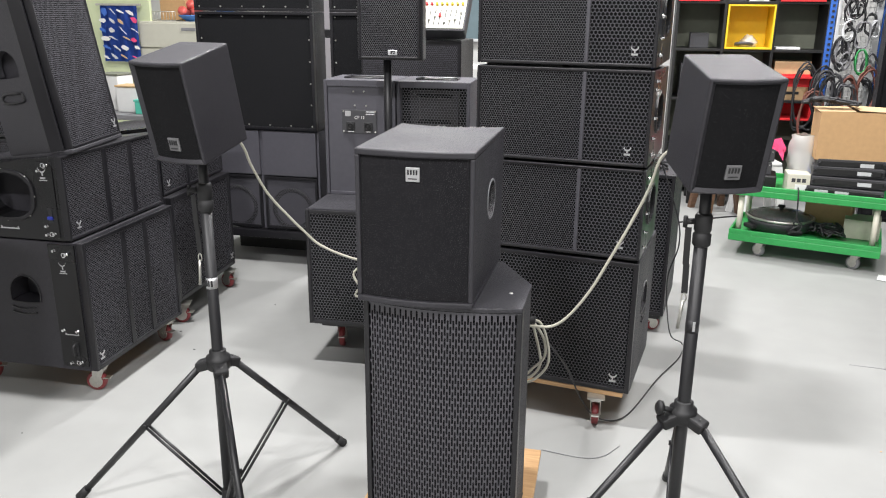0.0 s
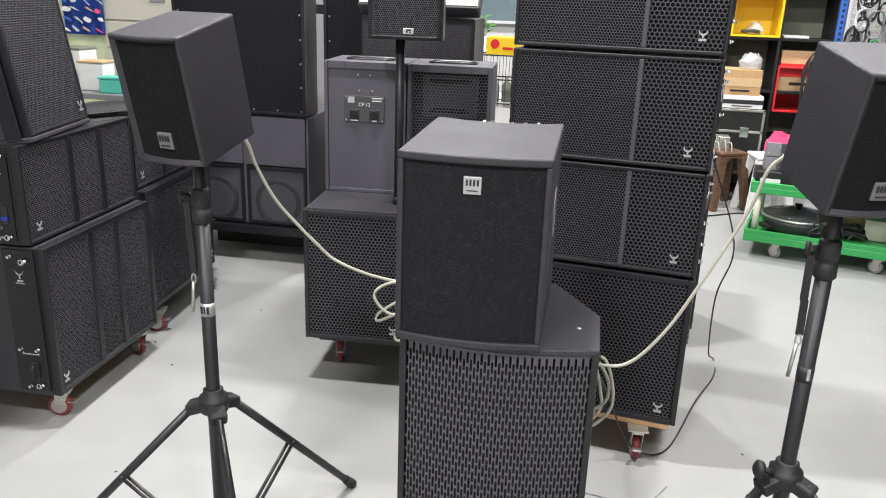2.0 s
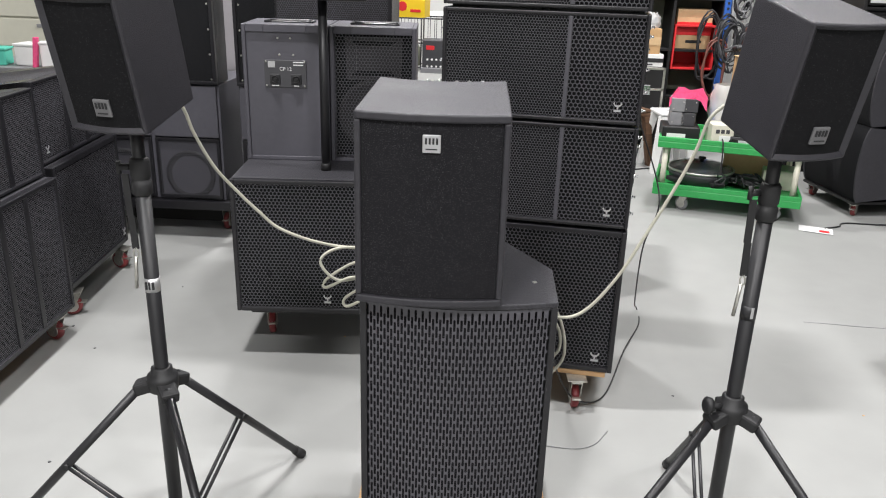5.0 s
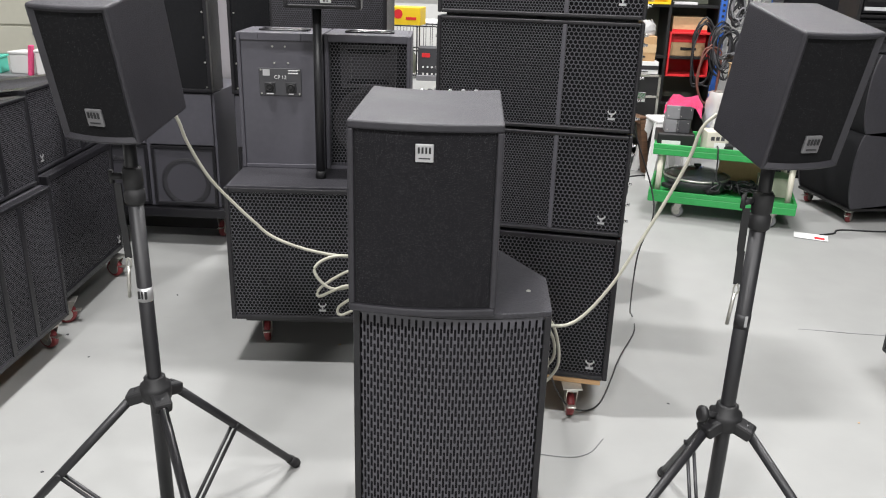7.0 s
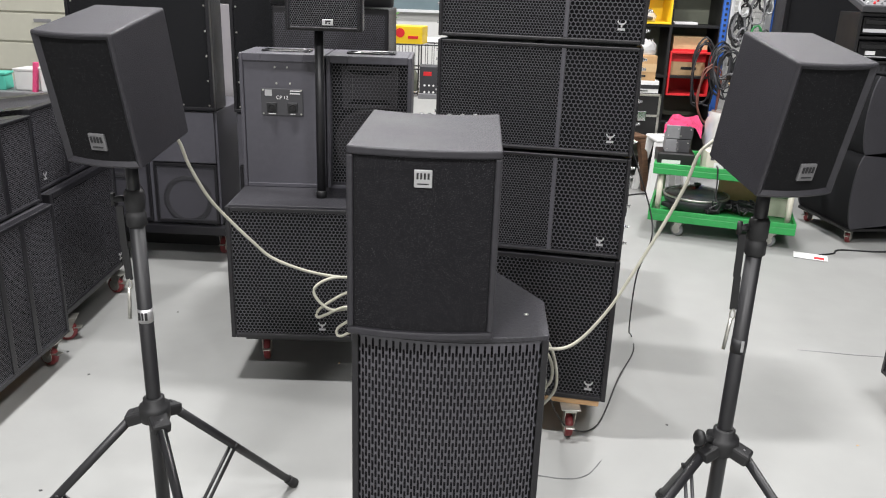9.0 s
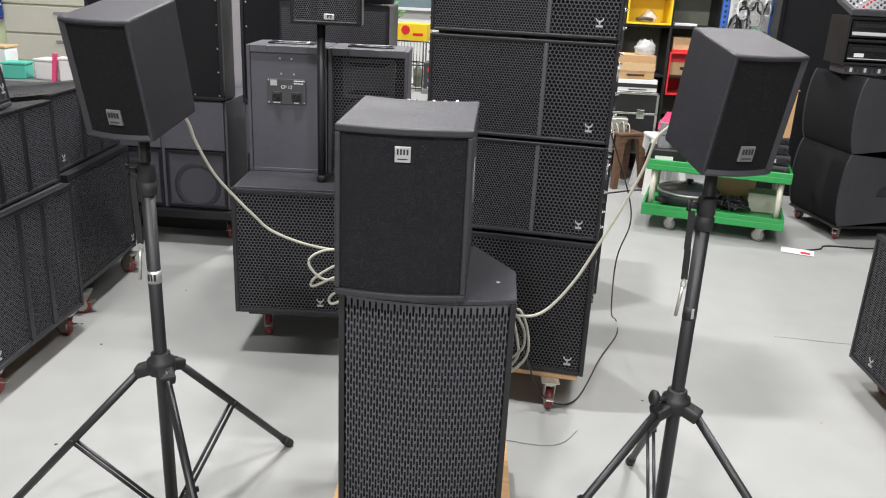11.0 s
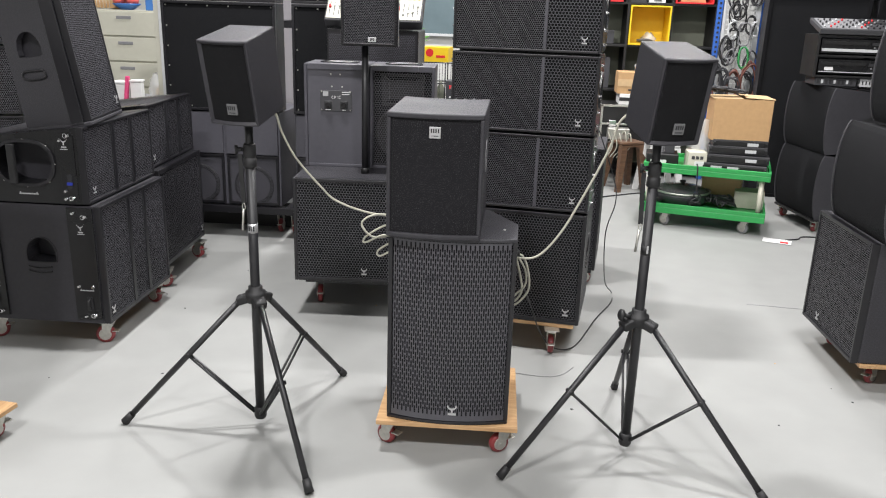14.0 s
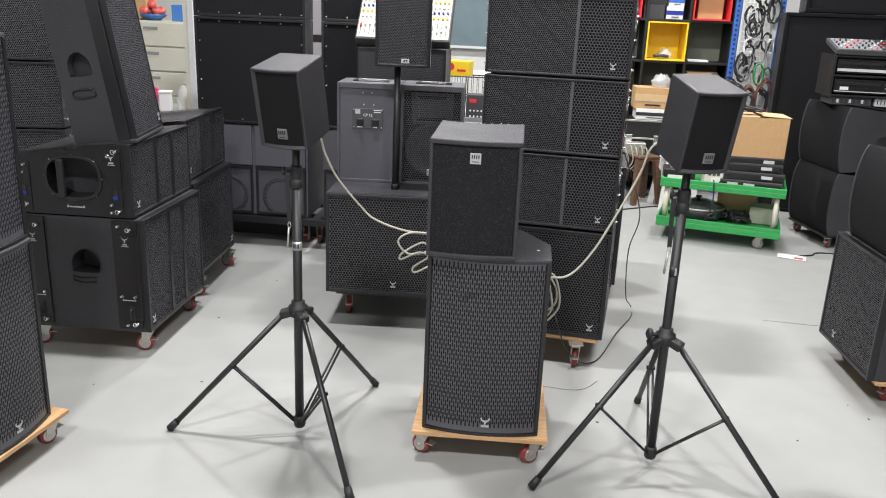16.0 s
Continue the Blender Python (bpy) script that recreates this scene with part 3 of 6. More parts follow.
def sub_speaker(w, d, h, label, group, at, pitch=0.0165, mark_x=0.82, top=None, rim=0.018, side_hole=True, splits=(), bands=M_GRILLE, band=0.014, mesh=M_GRILLE):
    t = thing("subwoofer", label, "speaker", group, at)
    if side_hole:
        pbox("cabinet", (-w / 2 + 0.10, 0.032, 0), (w / 2 - 0.10, d, h), M_BLACK, t, 0.0)
        prof = [(0.032, 0), (d, 0), (d, h), (0.032, h)]
        for s in (-1, 1):
            loop = d_loop(d * 0.48, h * 0.58, 0.14, 0.16)
            bm = bmesh.new()
            holed_panel(bm, prof, loop, s * (w / 2 - 0.10), s * w / 2)
            sp = part("side_panel", bm, M_BLACK, t)
            bm = bmesh.new()
            ring_loop(bm, loop, s * (w / 2 - 0.002), s * (w / 2 + 0.003), 0.006)
            part("handle_rim", bm, M_SMOOTH, sp)
            bm = bmesh.new()
            for k in range(2):
                tube(bm, [(s * (w / 2 + 0.002), d * 0.5 + (j - 3) * 0.019, h * 0.58 - 0.055 - k * 0.022 - 0.012 * math.cos((j - 3) * 0.45)) for j in range(7)], 0.004, 6, 3)
            part("grip_groove", bm, M_SMOOTH, sp)
    else:
        pbox("cabinet", (-w / 2, 0.032, 0), (w / 2, d, h), top or M_BLACK, t, 0.006)
    grille_front(t, w, h, 0, pitch, rim=rim, splits=splits, bands=bands, band=band, mesh=mesh)
    horn_mark(t, -w / 2 + mark_x * w, 0.001, 0.06, 0.03)
    return t


def slot_speaker(label, group, at, w=0.45, d=0.40, h=0.717):
    """A tall loudspeaker with a bowed, slotted steel front and sides that draw in to the back."""
    t = thing("tall_speaker", label, "speaker", group, at)
    bow = 0.034
    front = [(-w / 2 + w * i / 12, -bow * (1 - (2 * i / 12 - 1) ** 2)) for i in range(13)]
    plan = [(x, y + 0.03) for x, y in front] + [(w / 2 + 0.004, 0.20), (w * 0.26, d), (-w * 0.26, d), (-w / 2 - 0.004, 0.20)]
    bm = bmesh.new()
    prism(bm, plan, 0.0, h - 0.014, 0.0)
    part("cabinet", bm, M_ROUGHBLACK, t)
    lid = [(x * 1.004, y - 0.002) for x, y in front] + [(w / 2 + 0.006, 0.20), (w * 0.262, d + 0.002), (-w * 0.262, d + 0.002), (-w / 2 - 0.006, 0.20)]
    bm = bmesh.new()
    prism(bm, lid, h - 0.014, h, 0.003)
    part("lid", bm, M_ROUGHBLACK, t, "coarse black textured top")
    bm = bmesh.new()
    prism(bm, lid, -0.0, 0.012, 0.003)
    part("base_lip", bm, M_SMOOTH, t)
    bm = bmesh.new()
    for i in range(12):
        (xa, ya), (xb, yb) = front[i], front[i + 1]
        f = [bm.verts.new(p) for p in ((xa, ya + 0.022, 0.012), (xb, yb + 0.022, 0.012), (xb, yb + 0.022, h - 0.014), (xa, ya + 0.022, h - 0.014))]
        bm.faces.new(f)
    part("cloth", bm, M_FOAM, t)
    part("grille", slot_sheet(w - 0.026, h - 0.03, bow), M_GRILLE, t, "bowed steel front with upright slots", pose(0, 0.002, 0.014))
    for s in (-1, 1):
        pbox("side_strip", (s * (w / 2 - 0.007) - 0.008, -0.004, 0.012), (s * (w / 2 - 0.007) + 0.008, 0.036, h - 0.014), M_SMOOTH, t, 0.003)
    horn_mark(t, 0.02, -bow - 0.001, 0.06, 0.034)
    screws(t, [(w * 0.40, 0.11, h), (-w * 0.40, 0.11, h)], 0.006, M_STEEL, (0, 0, 1))
    return t


def foam_speaker(name, label, at, w, d, h, back_w, group="", bow=0.012, badge=(0.0, 0.8), badge_s=0.03, scoop=0.0, ovals=False, knobs=False):
    """A small monitor: foam front in a slim frame, sides that draw in to the back."""
    t = thing(name, label, "speaker", group, at)
    f = 0.018
    n = 8
    arc = [(-w / 2 + w * i / n, -bow * (1 - (2 * i / n - 1) ** 2)) for i in range(n + 1)]
    back = [(back_w / 2 - back_w * i / n, d - scoop * (1 - (2 * i / n - 1) ** 2)) for i in range(n + 1)]
    if ovals:
        plan = [(-w / 2 + 0.10, f), (w / 2 - 0.10, f)] + [(x * 0.4, y - 0.004) for x, y in back]
        bm = bmesh.new()
        prism(bm, plan, f, h - f)
        part("cabinet", bm, M_BLACK, t)
        for s in (-1, 1):
            loop = oval_loop(d * 0.55, h * 0.58, 0.125, 0.105, power=2.2)
            bm = bmesh.new()
            holed_panel(bm, [(f, f), (d - 0.004, f), (d - 0.004, h - f), (f, h - f)], loop, s * (w / 2 - 0.045), s * (w / 2 - 0.001))
            for v in bm.verts:
                v.co.x -= s * (w - back_w) / 2 * max(0.0, v.co.y / d)
            sp = part("side_panel", bm, M_BLACK, t)
            bm = bmesh.new()
            ring_loop(bm, loop, s * (w / 2 - 0.012 - (w - back_w) / 4), s * (w / 2 + 0.001 - (w - back_w) / 4), 0.006)
            part("handle_rim", bm, M_MIDGREY, sp)
    else:
        bm = bmesh.new()
        prism(bm, arc + [(back_w / 2, d), (-back_w / 2, d)], 0, h, 0.006, seg=3)
        fronts = [g for g in bm.faces if g.normal.y < -0.97 and g.calc_area() > 0.3 * h * w / n]
        bmesh.ops.inset_region(bm, faces=fronts, thickness=0.011, depth=-0.012, use_even_offset=True)
        part("cabinet", bm, M_BLACK, t)
    for nm, z0, z1 in (("top_panel", h - f, h), ("bottom_panel", 0, f)) if ovals else ():
        bm = bmesh.new()
        prism(bm, arc + back, z0, z1, 0.005, seg=3)
        part(nm, bm, M_BLACK, t)
    for s in (-1, 1) if ovals else ():
        pbox("frame_post", (s * w / 2 - (0.014 if s > 0 else 0), -0.001, f), (s * w / 2 + (0.0 if s > 0 else 0.014), f + 0.012, h - f), M_BLACK, t, 0.004)
    bm = bmesh.new()
    inner = [(x * (w - 0.028) / w, y * 0.8 + 0.006) for x, y in arc]
    edge = f if ovals else 0.012
    prism(bm, inner + [(w / 2 - 0.014, f + 0.004), (-w / 2 + 0.014, f + 0.004)], edge, h - edge)
    part("foam", bm, M_FOAM if ovals else M_FOAM2, t, "speckled black foam front")
    badge_bars(t, badge[0] * w / 2, -bow * 0.8 * (1 - badge[0] ** 2) + 0.005, badge[1] * h, badge_s, None if ovals else M_DULL)
    if knobs:
        for k, x in enumerate((-0.22, -0.10, 0.22, 0.42, 0.62)):
            bm = bmesh.new()
            lathe(bm, [(0.007, 0), (0.007, 0.012), (0.0055, 0.014)], (x * back_w / 2, d - scoop * (1 - x * x) - 0.001, h - 0.012), (0, 0.5, 0.87), 10)
            part("knob", bm, M_CHROME, t)
    return t


# ---- the middle: tall speaker on its dolly with a monitor on top ----
dolly(pose(-0.387, 1.958, 0, 0, 0, 1.2), 0.526, 0.52, 0.12, "low pine board dolly on red-wheeled castors", turns=(62, 118, 120, 80), group="speaker dollies")
slot_speaker("tall black loudspeaker with slotted steel front on pine dolly", "slotted tall speakers", pose(-0.389, 1.993, 0.12, 0, 0, 1.2))
foam_speaker("monitor_speaker", "black monitor speaker with speckled foam front, on tall speaker", pose(-0.456, 1.950, 0.837, 0, 0, 0.5), 0.325, 0.485, 0.427, 0.333, bow=0.020, badge=(0.0, 0.855), badge_s=0.038, scoop=0.045, ovals=True, knobs=True)

# ---- two small monitors on tripods ----


def tripod(at, angles, label, top=1.2, strap=True):
    t = thing("tripod_stand", label, "stand", "speaker stands", at)
    bm = bmesh.new()
    cyl(bm, (0, 0, 0.05), (0, 0, 1.06), 0.0175, seg=18)
    part("pole", bm, M_TUBE, t)
    pcyl("inner_pole", (0, 0, 1.0), (0, 0, top), 0.0145, M_TUBE, t, seg=18)
    bm = bmesh.new()
    lathe(bm, [(0.019, 1.03), (0.0235, 1.035), (0.0235, 1.062), (0.020, 1.065), (0.020, 1.07), (0.0225, 1.073), (0.0225, 1.11), (0.018, 1.118)])
    part("collar", bm, M_RUBBER, t)
    bm = bmesh.new()
    cyl(bm, (-0.02, 0, 1.095), (-0.045, -0.01, 1.095), 0.008, seg=10)
    cyl(bm, (-0.045, -0.01, 1.11), (-0.045, -0.01, 1.08), 0.006, seg=8)
    part("knob", bm, M_RUBBER, t)
    bm = bmesh.new()
    lathe(bm, [(0.0205, 0.585), (0.026, 0.582), (0.026, 0.566), (0.037, 0.562), (0.039, 0.545), (0.036, 0.522), (0.022, 0.515)])
    hub = part("hub", bm, M_RUBBER, t)
    for a in angles:
        c, s = math.cos(radians(a)), math.sin(radians(a))
        bm = bmesh.new()
        box(bm, (0.015, -0.023, -0.016), (0.072, 0.023, 0.016), 0.007)
        part("leg_bracket", bm, M_RUBBER, hub, "", pose(0, 0, 0.545, 0, 18, a))
    if strap == "right":
        bm = bmesh.new()
        cyl(bm, (-0.022, -0.012, 0.556), (-0.062, -0.022, 0.566), 0.008, seg=8)
        lathe(bm, [(0.013, 0), (0.020, 0.004), (0.021, 0.014), (0.012, 0.020)], (-0.055, -0.02, 0.564), (-1, -0.25, 0.2), 12)
        part("clamp_knob", bm, M_RUBBER, t)
    bm = bmesh.new()
    lathe(bm, [(0.020, 0.035), (0.024, 0.045), (0.024, 0.075), (0.019, 0.085)])
    part("foot_collar", bm, M_RUBBER, t)
    R = 0.52
    for a in angles:
        c, s = math.cos(radians(a)), math.sin(radians(a))
        p0, p1 = Vector((c * 0.045, s * 0.045, 0.540)), Vector((c * R, s * R, 0.018))
        leg = pcyl("leg", p0, p1, 0.0115, M_TUBE, t)
        d = (p1 - p0).normalized()
        pcyl("rubber_foot", p1 - d * 0.035, p1 + d * 0.012, 0.0145, M_RUBBER, leg, r1=0.0165)
        mid = p0.lerp(p1, 0.46)
        for k in (-1, 1):
            o = Vector((-s, c, 0)) * 0.009 * k
            bm = bmesh.new()
            q = Vector((c * 0.022, s * 0.022, 0.062)) + o
            cyl(bm, mid + o, q, 0.005, seg=8)
            part("strut", bm, M_TUBE, t)
        bm = bmesh.new()
        cyl(bm, mid - Vector((-s, c, 0)) * 0.017, mid + Vector((-s, c, 0)) * 0.017, 0.008, seg=10)
        part("joint", bm, M_RUBBER, leg)
    bm = bmesh.new()
    lathe(bm, [(0.0181, 0.79), (0.0181, 0.825)], seg=18)
    ring = part("pole_label", bm, M_SILVER if strap == "left" else M_TUBE, t, "silver maker's band" if strap == "left" else "")
    if strap == "left":
        bm = bmesh.new()
        for dx, w in ((-0.010, 0.005), (-0.002, 0.004), (0.006, 0.005)):
            box(bm, (dx, -0.0195, 0.799), (dx + w, -0.0155, 0.818))
        part("mark", bm, M_INK, ring)
    else:
        bm = bmesh.new()
        box(bm, (-0.001, -0.0186, 0.796), (0.006, -0.0160, 0.824), 0.001)
        part("sticker", bm, M_SILVER, ring)
    bm = bmesh.new()
    x = -0.032 if strap == "left" else -0.036
    for z0, z1, dx in ((1.08, 0.98, 0.0), (0.98, 0.90, 0.004)):
        prism(bm, [(x + dx - 0.008, z0), (x + dx + 0.008, z0), (x + dx + 0.010, z1), (x + dx - 0.006, z1)], -0.012, -0.008, axis="y")
    part("strap", bm, M_RUBBER, t, "hanging black fabric strap")
    bm = bmesh.new()
    tube(bm, [(x + 0.006, -0.01, 0.905), (x + 0.012, -0.012, 0.885), (x + 0.004, -0.012, 0.875), (x + 0.0, -0.011, 0.89), (x + 0.006, -0.01, 0.905)], 0.002, 6, 5)
    cyl(bm, (x + 0.004, -0.011, 0.88), (x - 0.002, -0.011, 0.80), 0.0045, seg=8)
    part("safety_pin", bm, M_STEEL, t, "steel locking pin")
    return t


tripod(pose(-1.126, 2.060, 0), (187.5, 64.5, 305.5), "black steel tripod speaker stand with silver band", 1.215, "left")
tripod(pose(0.285, 2.062, 0), (208, 87.5, 328), "black steel tripod speaker stand with hanging strap", 1.215, "right")


foam_speaker("monitor_speaker", "small black wedge monitor tilted down on tripod", pose(-1.142, 1.967, 1.193, 0, 0, -11.5) @ pose(0, 0, 0, 12.7), 0.186, 0.205, 0.287, 0.170, "tripod monitors", badge=(0.05, 0.20), badge_s=0.038)
foam_speaker("monitor_speaker", "small black wedge monitor tilted down on tripod", pose(0.322, 1.994, 1.187, 0, 0, 17.5) @ pose(0, 0, 0, 12.6), 0.186, 0.205, 0.287, 0.170, "tripod monitors", badge=(0.05, 0.20), badge_s=0.038)

# ---- the stack beside the middle: three array speakers over a subwoofer ----
RS = pose(-0.168, 2.979, 0, 0, 0, -8.5)
dolly(RS @ pose(0, 0.0, 0), 0.62, 0.50, 0.148, "pale board dolly under speaker stack", turns=(30, 10, 60, 100), inset=0.10, front=-0.02, r=0.045)
sub_speaker(0.665, 0.52, 0.545, "black subwoofer with hexagonal mesh front, bottom of stack", "mesh-front subwoofers", RS @ pose(0, 0, 0.15), 0.0140, mark_x=0.90)
first = None
for k, z in enumerate((0.697, 1.054, 1.411)):
    at = RS @ pose(0, 0.0, z)
    if first is None:
        first = array_speaker(0.662, 0.44, 0.347, [(0.63, 0.0098)], "black line-array speaker with hexagonal mesh front, stacked", "stacked array speakers", at @ pose(0, 0, 0.01), mark_x=0.885, taper=0.008, ends=False)
        # added black blocks stand in for the dark recess between stacked boxes
        for sx in (-1, 1):
            pbox("skid", (sx * 0.16 - 0.15, 0.05, -0.012), (sx * 0.16 + 0.15, 0.40, 0.052), M_RUBBER, first, 0.002)
    else:
        copy_thing(first, at @ pose(0, 0, 0.01))
sub_speaker(0.5, 0.5, 0.74, "black subwoofer standing behind the speaker stack", "mesh-front subwoofers", pose(0.085, 3.99, 0.10, 0, 0, -8), side_hole=False)
dolly(pose(0.085, 3.99, 0, 0, 0, -8), 0.46, 0.46, 0.10, "black board dolly under rear subwoofer", M_SHELF)

bm = bmesh.new()
heap = random.Random(31)
for k in range(7):
    tube(bm, [(heap.uniform(-0.14, 0.14), heap.uniform(-0.10, 0.10), 0.007 + heap.uniform(0, 0.05)) for _ in range(6)], 0.006, 6, 4)
solo("cable_heap", bm, M_INK, "tangled black cables lying on rear subwoofer", "cable", at=pose(0.16, 4.16, 0.842), kind="stuff")

# ---- subwoofer behind, with two twelve-inch boxes and a pole speaker ----
SB = pose(-0.948, 3.236, 0, 0, 0, 3)
dolly(SB @ pose(0, 0.03, 0), 0.62, 0.55, 0.193, "black board dolly under subwoofer", M_SHELF, turns=(8, 20, 60, 100), inset=0.047, front=0.165, r=0.05)
sub_speaker(0.72, 0.62, 0.55, "black subwoofer with mesh front and coarse coated top", "mesh-front subwoofers", SB @ pose(0, 0, 0.195), 0.0148, mark_x=0.51, top=M_ROUGHBLACK, side_hole=False)


def twelve_inch(label, at, rear):
    t = thing("stage_speaker", label, "speaker", "twelve-inch stage speakers", at)
    w, d, h = 0.345, 0.30, 0.548
    pbox("side_panel", (-w / 2, 0, 0.0), (-w / 2 + 0.016, d, h), M_GREY, t, 0.004)
    pbox("side_panel", (w / 2 - 0.016, 0, 0.0), (w / 2, d, h), M_GREY, t, 0.004)
    # lid in four pieces round the grip recess
    for nm, z0, z1 in (("bottom_panel", 0.0, 0.016),):
        pbox(nm, (-w / 2 + 0.016, 0.004, z0), (w / 2 - 0.016, d, z1), M_GREY, t, 0.002)
    bm = bmesh.new()
    for lo, hi in (((-w / 2 + 0.016, 0.002, h - 0.03), (-0.085, d, h)), ((0.085, 0.002, h - 0.03), (w / 2 - 0.016, d, h)),
                   ((-0.085, 0.002, h - 0.03), (0.085, 0.11, h)), ((-0.085, 0.17, h - 0.03), (0.085, d, h))):
        box(bm, lo, hi, 0.002)
    part("top_panel", bm, M_GREY, t)
    bm = bmesh.new()
    ring = [(-0.095, 0.10), (0.095, 0.10), (0.095, 0.18), (-0.095, 0.18)]
    for (xa, ya), (xb, yb) in zip(ring, ring[1:] + ring[:1]):
        tube(bm, [(xa, ya, h + 0.002), ((xa + xb) / 2, (ya + yb) / 2, h + 0.002), (xb, yb, h + 0.002)], 0.006, 6, 3)
    part("grip_rim", bm, M_SMOOTH, t)
    pbox("grip_pocket", (-0.085, 0.11, h - 0.055), (0.085, 0.17, h - 0.045), M_INK, t, 0)
    pbox("core", (-w / 2 + 0.016, 0.06, 0.016), (w / 2 - 0.016, d - 0.01, h - 0.06), M_SHELF, t, 0)
    if rear:
        pbox("rear_board", (-w / 2 + 0.016, 0.010, 0.016), (w / 2 - 0.016, 0.022, h - 0.03), M_GREY, t, 0.001)
        p = pbox("connector_plate", (-0.088, 0.005, 0.325), (0.082, 0.011, 0.435), M_DARKGREY, t, 0.002, "", pose(0, 0, -0.025))
        for x in (-0.045, 0.04):
            bm = bmesh.new()
            box(bm, (x - 0.021, -0.001, 0.338), (x + 0.021, 0.006, 0.38), 0.003)
            s = part("socket", bm, M_INK, p)
            bm = bmesh.new()
            lathe(bm, [(0.016, 0), (0.016, 0.006), (0.012, 0.007), (0.012, 0.003), (0.006, 0.003), (0.006, 0.009)], (x, -0.001, 0.359), (0, -1, 0), 16)
            part("socket_ring", bm, M_RUBBER, s)
        bm = bmesh.new()
        box(bm, (-0.072, 0.003, 0.405), (-0.044, 0.0055, 0.43))
        part("badge", bm, M_SILVER, p)
        for x0, x1, z in ((0.03, 0.07, 0.425), (0.03, 0.07, 0.414), (-0.06, -0.03, 0.331), (0.03, 0.05, 0.331)):
            pbox("small_print", (x0, 0.0035, z), (x1, 0.0055, z + 0.004), M_WHITEINK, p, 0)
        txt = bpy.data.curves.new("model_text", "FONT")
        txt.body, txt.size, txt.align_x, txt.extrude = "CP 12", 0.02, "CENTER", 0.0005
        txt.materials.append(M_WHITEINK)
        o = new("model_text", txt)
        o.parent, o.matrix_basis = p, pose(-0.002, 0.0042, 0.393, 90)
        screws(p, [(-0.08, 0.005, 0.428), (0.074, 0.005, 0.428), (-0.08, 0.005, 0.333), (0.074, 0.005, 0.333)], 0.004)
        screws(t, [(-0.03, 0.010, 0.495), (0.02, 0.010, 0.495), (-0.025, 0.010, 0.43), (0.03, 0.010, 0.43)], 0.0045)
    else:
        pbox("cloth", (-w / 2 + 0.016, 0.055, 0.016), (w / 2 - 0.016, 0.062, h - 0.03), M_BACK, t, 0)
        bm = bmesh.new()
        box(bm, (-0.11, 0.035, 0.335), (0.11, 0.05, 0.35), 0.004)
        box(bm, (-0.11, 0.035, 0.49), (0.11, 0.05, 0.505), 0.004)
        for s in (-1, 1):
            prism(bm, [(s * 0.11, 0.337), (s * 0.115, 0.50), (s * 0.07, 0.47), (s * 0.07, 0.37)], 0.035, 0.054, axis="y")
        box(bm, (-0.07, 0.048, 0.37), (0.07, 0.056, 0.47))
        part("horn", bm, M_SMOOTH, t)
        bm = bmesh.new()
        lathe(bm, [(0.145, 0), (0.145, 0.012), (0.13, 0.016), (0.125, 0.006), (0.05, -0.0), (0.045, 0.012), (0.0, 0.018)], (0, 0.05, 0.19), (0, -1, 0), 32)
        part("cone", bm, M_RUBBER, t)
        part("grille", hex_sheet(w - 0.034, h - 0.05, 0.0135), M_GRILLE, t, "fine steel mesh", pose(0, 0.012, 0.018))
        badge_bars(t, 0.0, 0.010, 0.07, 0.035)
    return t


twelve_inch("grey twelve-inch stage speaker turned backwards, socket plate showing", pose(-1.150, 3.545, 0.746, 0, 0, 3), True)
twelve_inch("grey twelve-inch stage speaker with fine mesh front", pose(-0.800, 3.564, 0.746, 0, 0, 3), False)
pt = thing("pole_mount", "black steel pole standing on subwoofer", "pole", at=pose(-0.970, 3.415, 0.745))
pcyl("tube", (0, 0, 0), (0, 0, 0.67), 0.0175, M_TUBE, pt, seg=18)
bm = bmesh.new()
lathe(bm, [(0.021, 0.0), (0.021, 0.022), (0.018, 0.03)])
part("collar", bm, M_RUBBER, pt)


def pole_speaker(at):
    t = thing("top_speaker", "small black speaker with mesh front on pole", "speaker", at=at)
    w, h = 0.284, 0.47
    plan = [(-w / 2, 0.02), (w / 2, 0.02), (w / 2, 0.10), (0.07, 0.24), (-0.07, 0.24), (-w / 2, 0.10)]
    bm = bmesh.new()
    prism(bm, plan, 0, h, 0.006)
    part("cabinet", bm, M_SMOOTH, t)
    grille_front(t, w - 0.02, h - 0.016, 0.008, 0.0085, rim=0.008)
    b = pbox("badge", (-0.004, -0.004, 0.022), (0.036, 0.002, 0.044), M_SILVER, t, 0.002)
    bm = bmesh.new()
    box(bm, (0.008, -0.006, 0.027), (0.014, -0.0035, 0.04))
    box(bm, (0.014, -0.006, 0.034), (0.028, -0.0035, 0.04))
    box(bm, (0.02, -0.006, 0.027), (0.026, -0.0035, 0.032))
    part("mark", bm, M_INK, b)
    bm = bmesh.new()
    for z in (0.17, 0.23, 0.29):
        box(bm, (-w / 2 - 0.001, 0.03, z), (-w / 2 + 0.002, 0.07, z + 0.012))
    part("stencil", bm, M_WHITEINK, t, "pale marks on the side")
    return t


pole_speaker(pose(-0.933, 3.315, 1.401, 0, 0, 4))

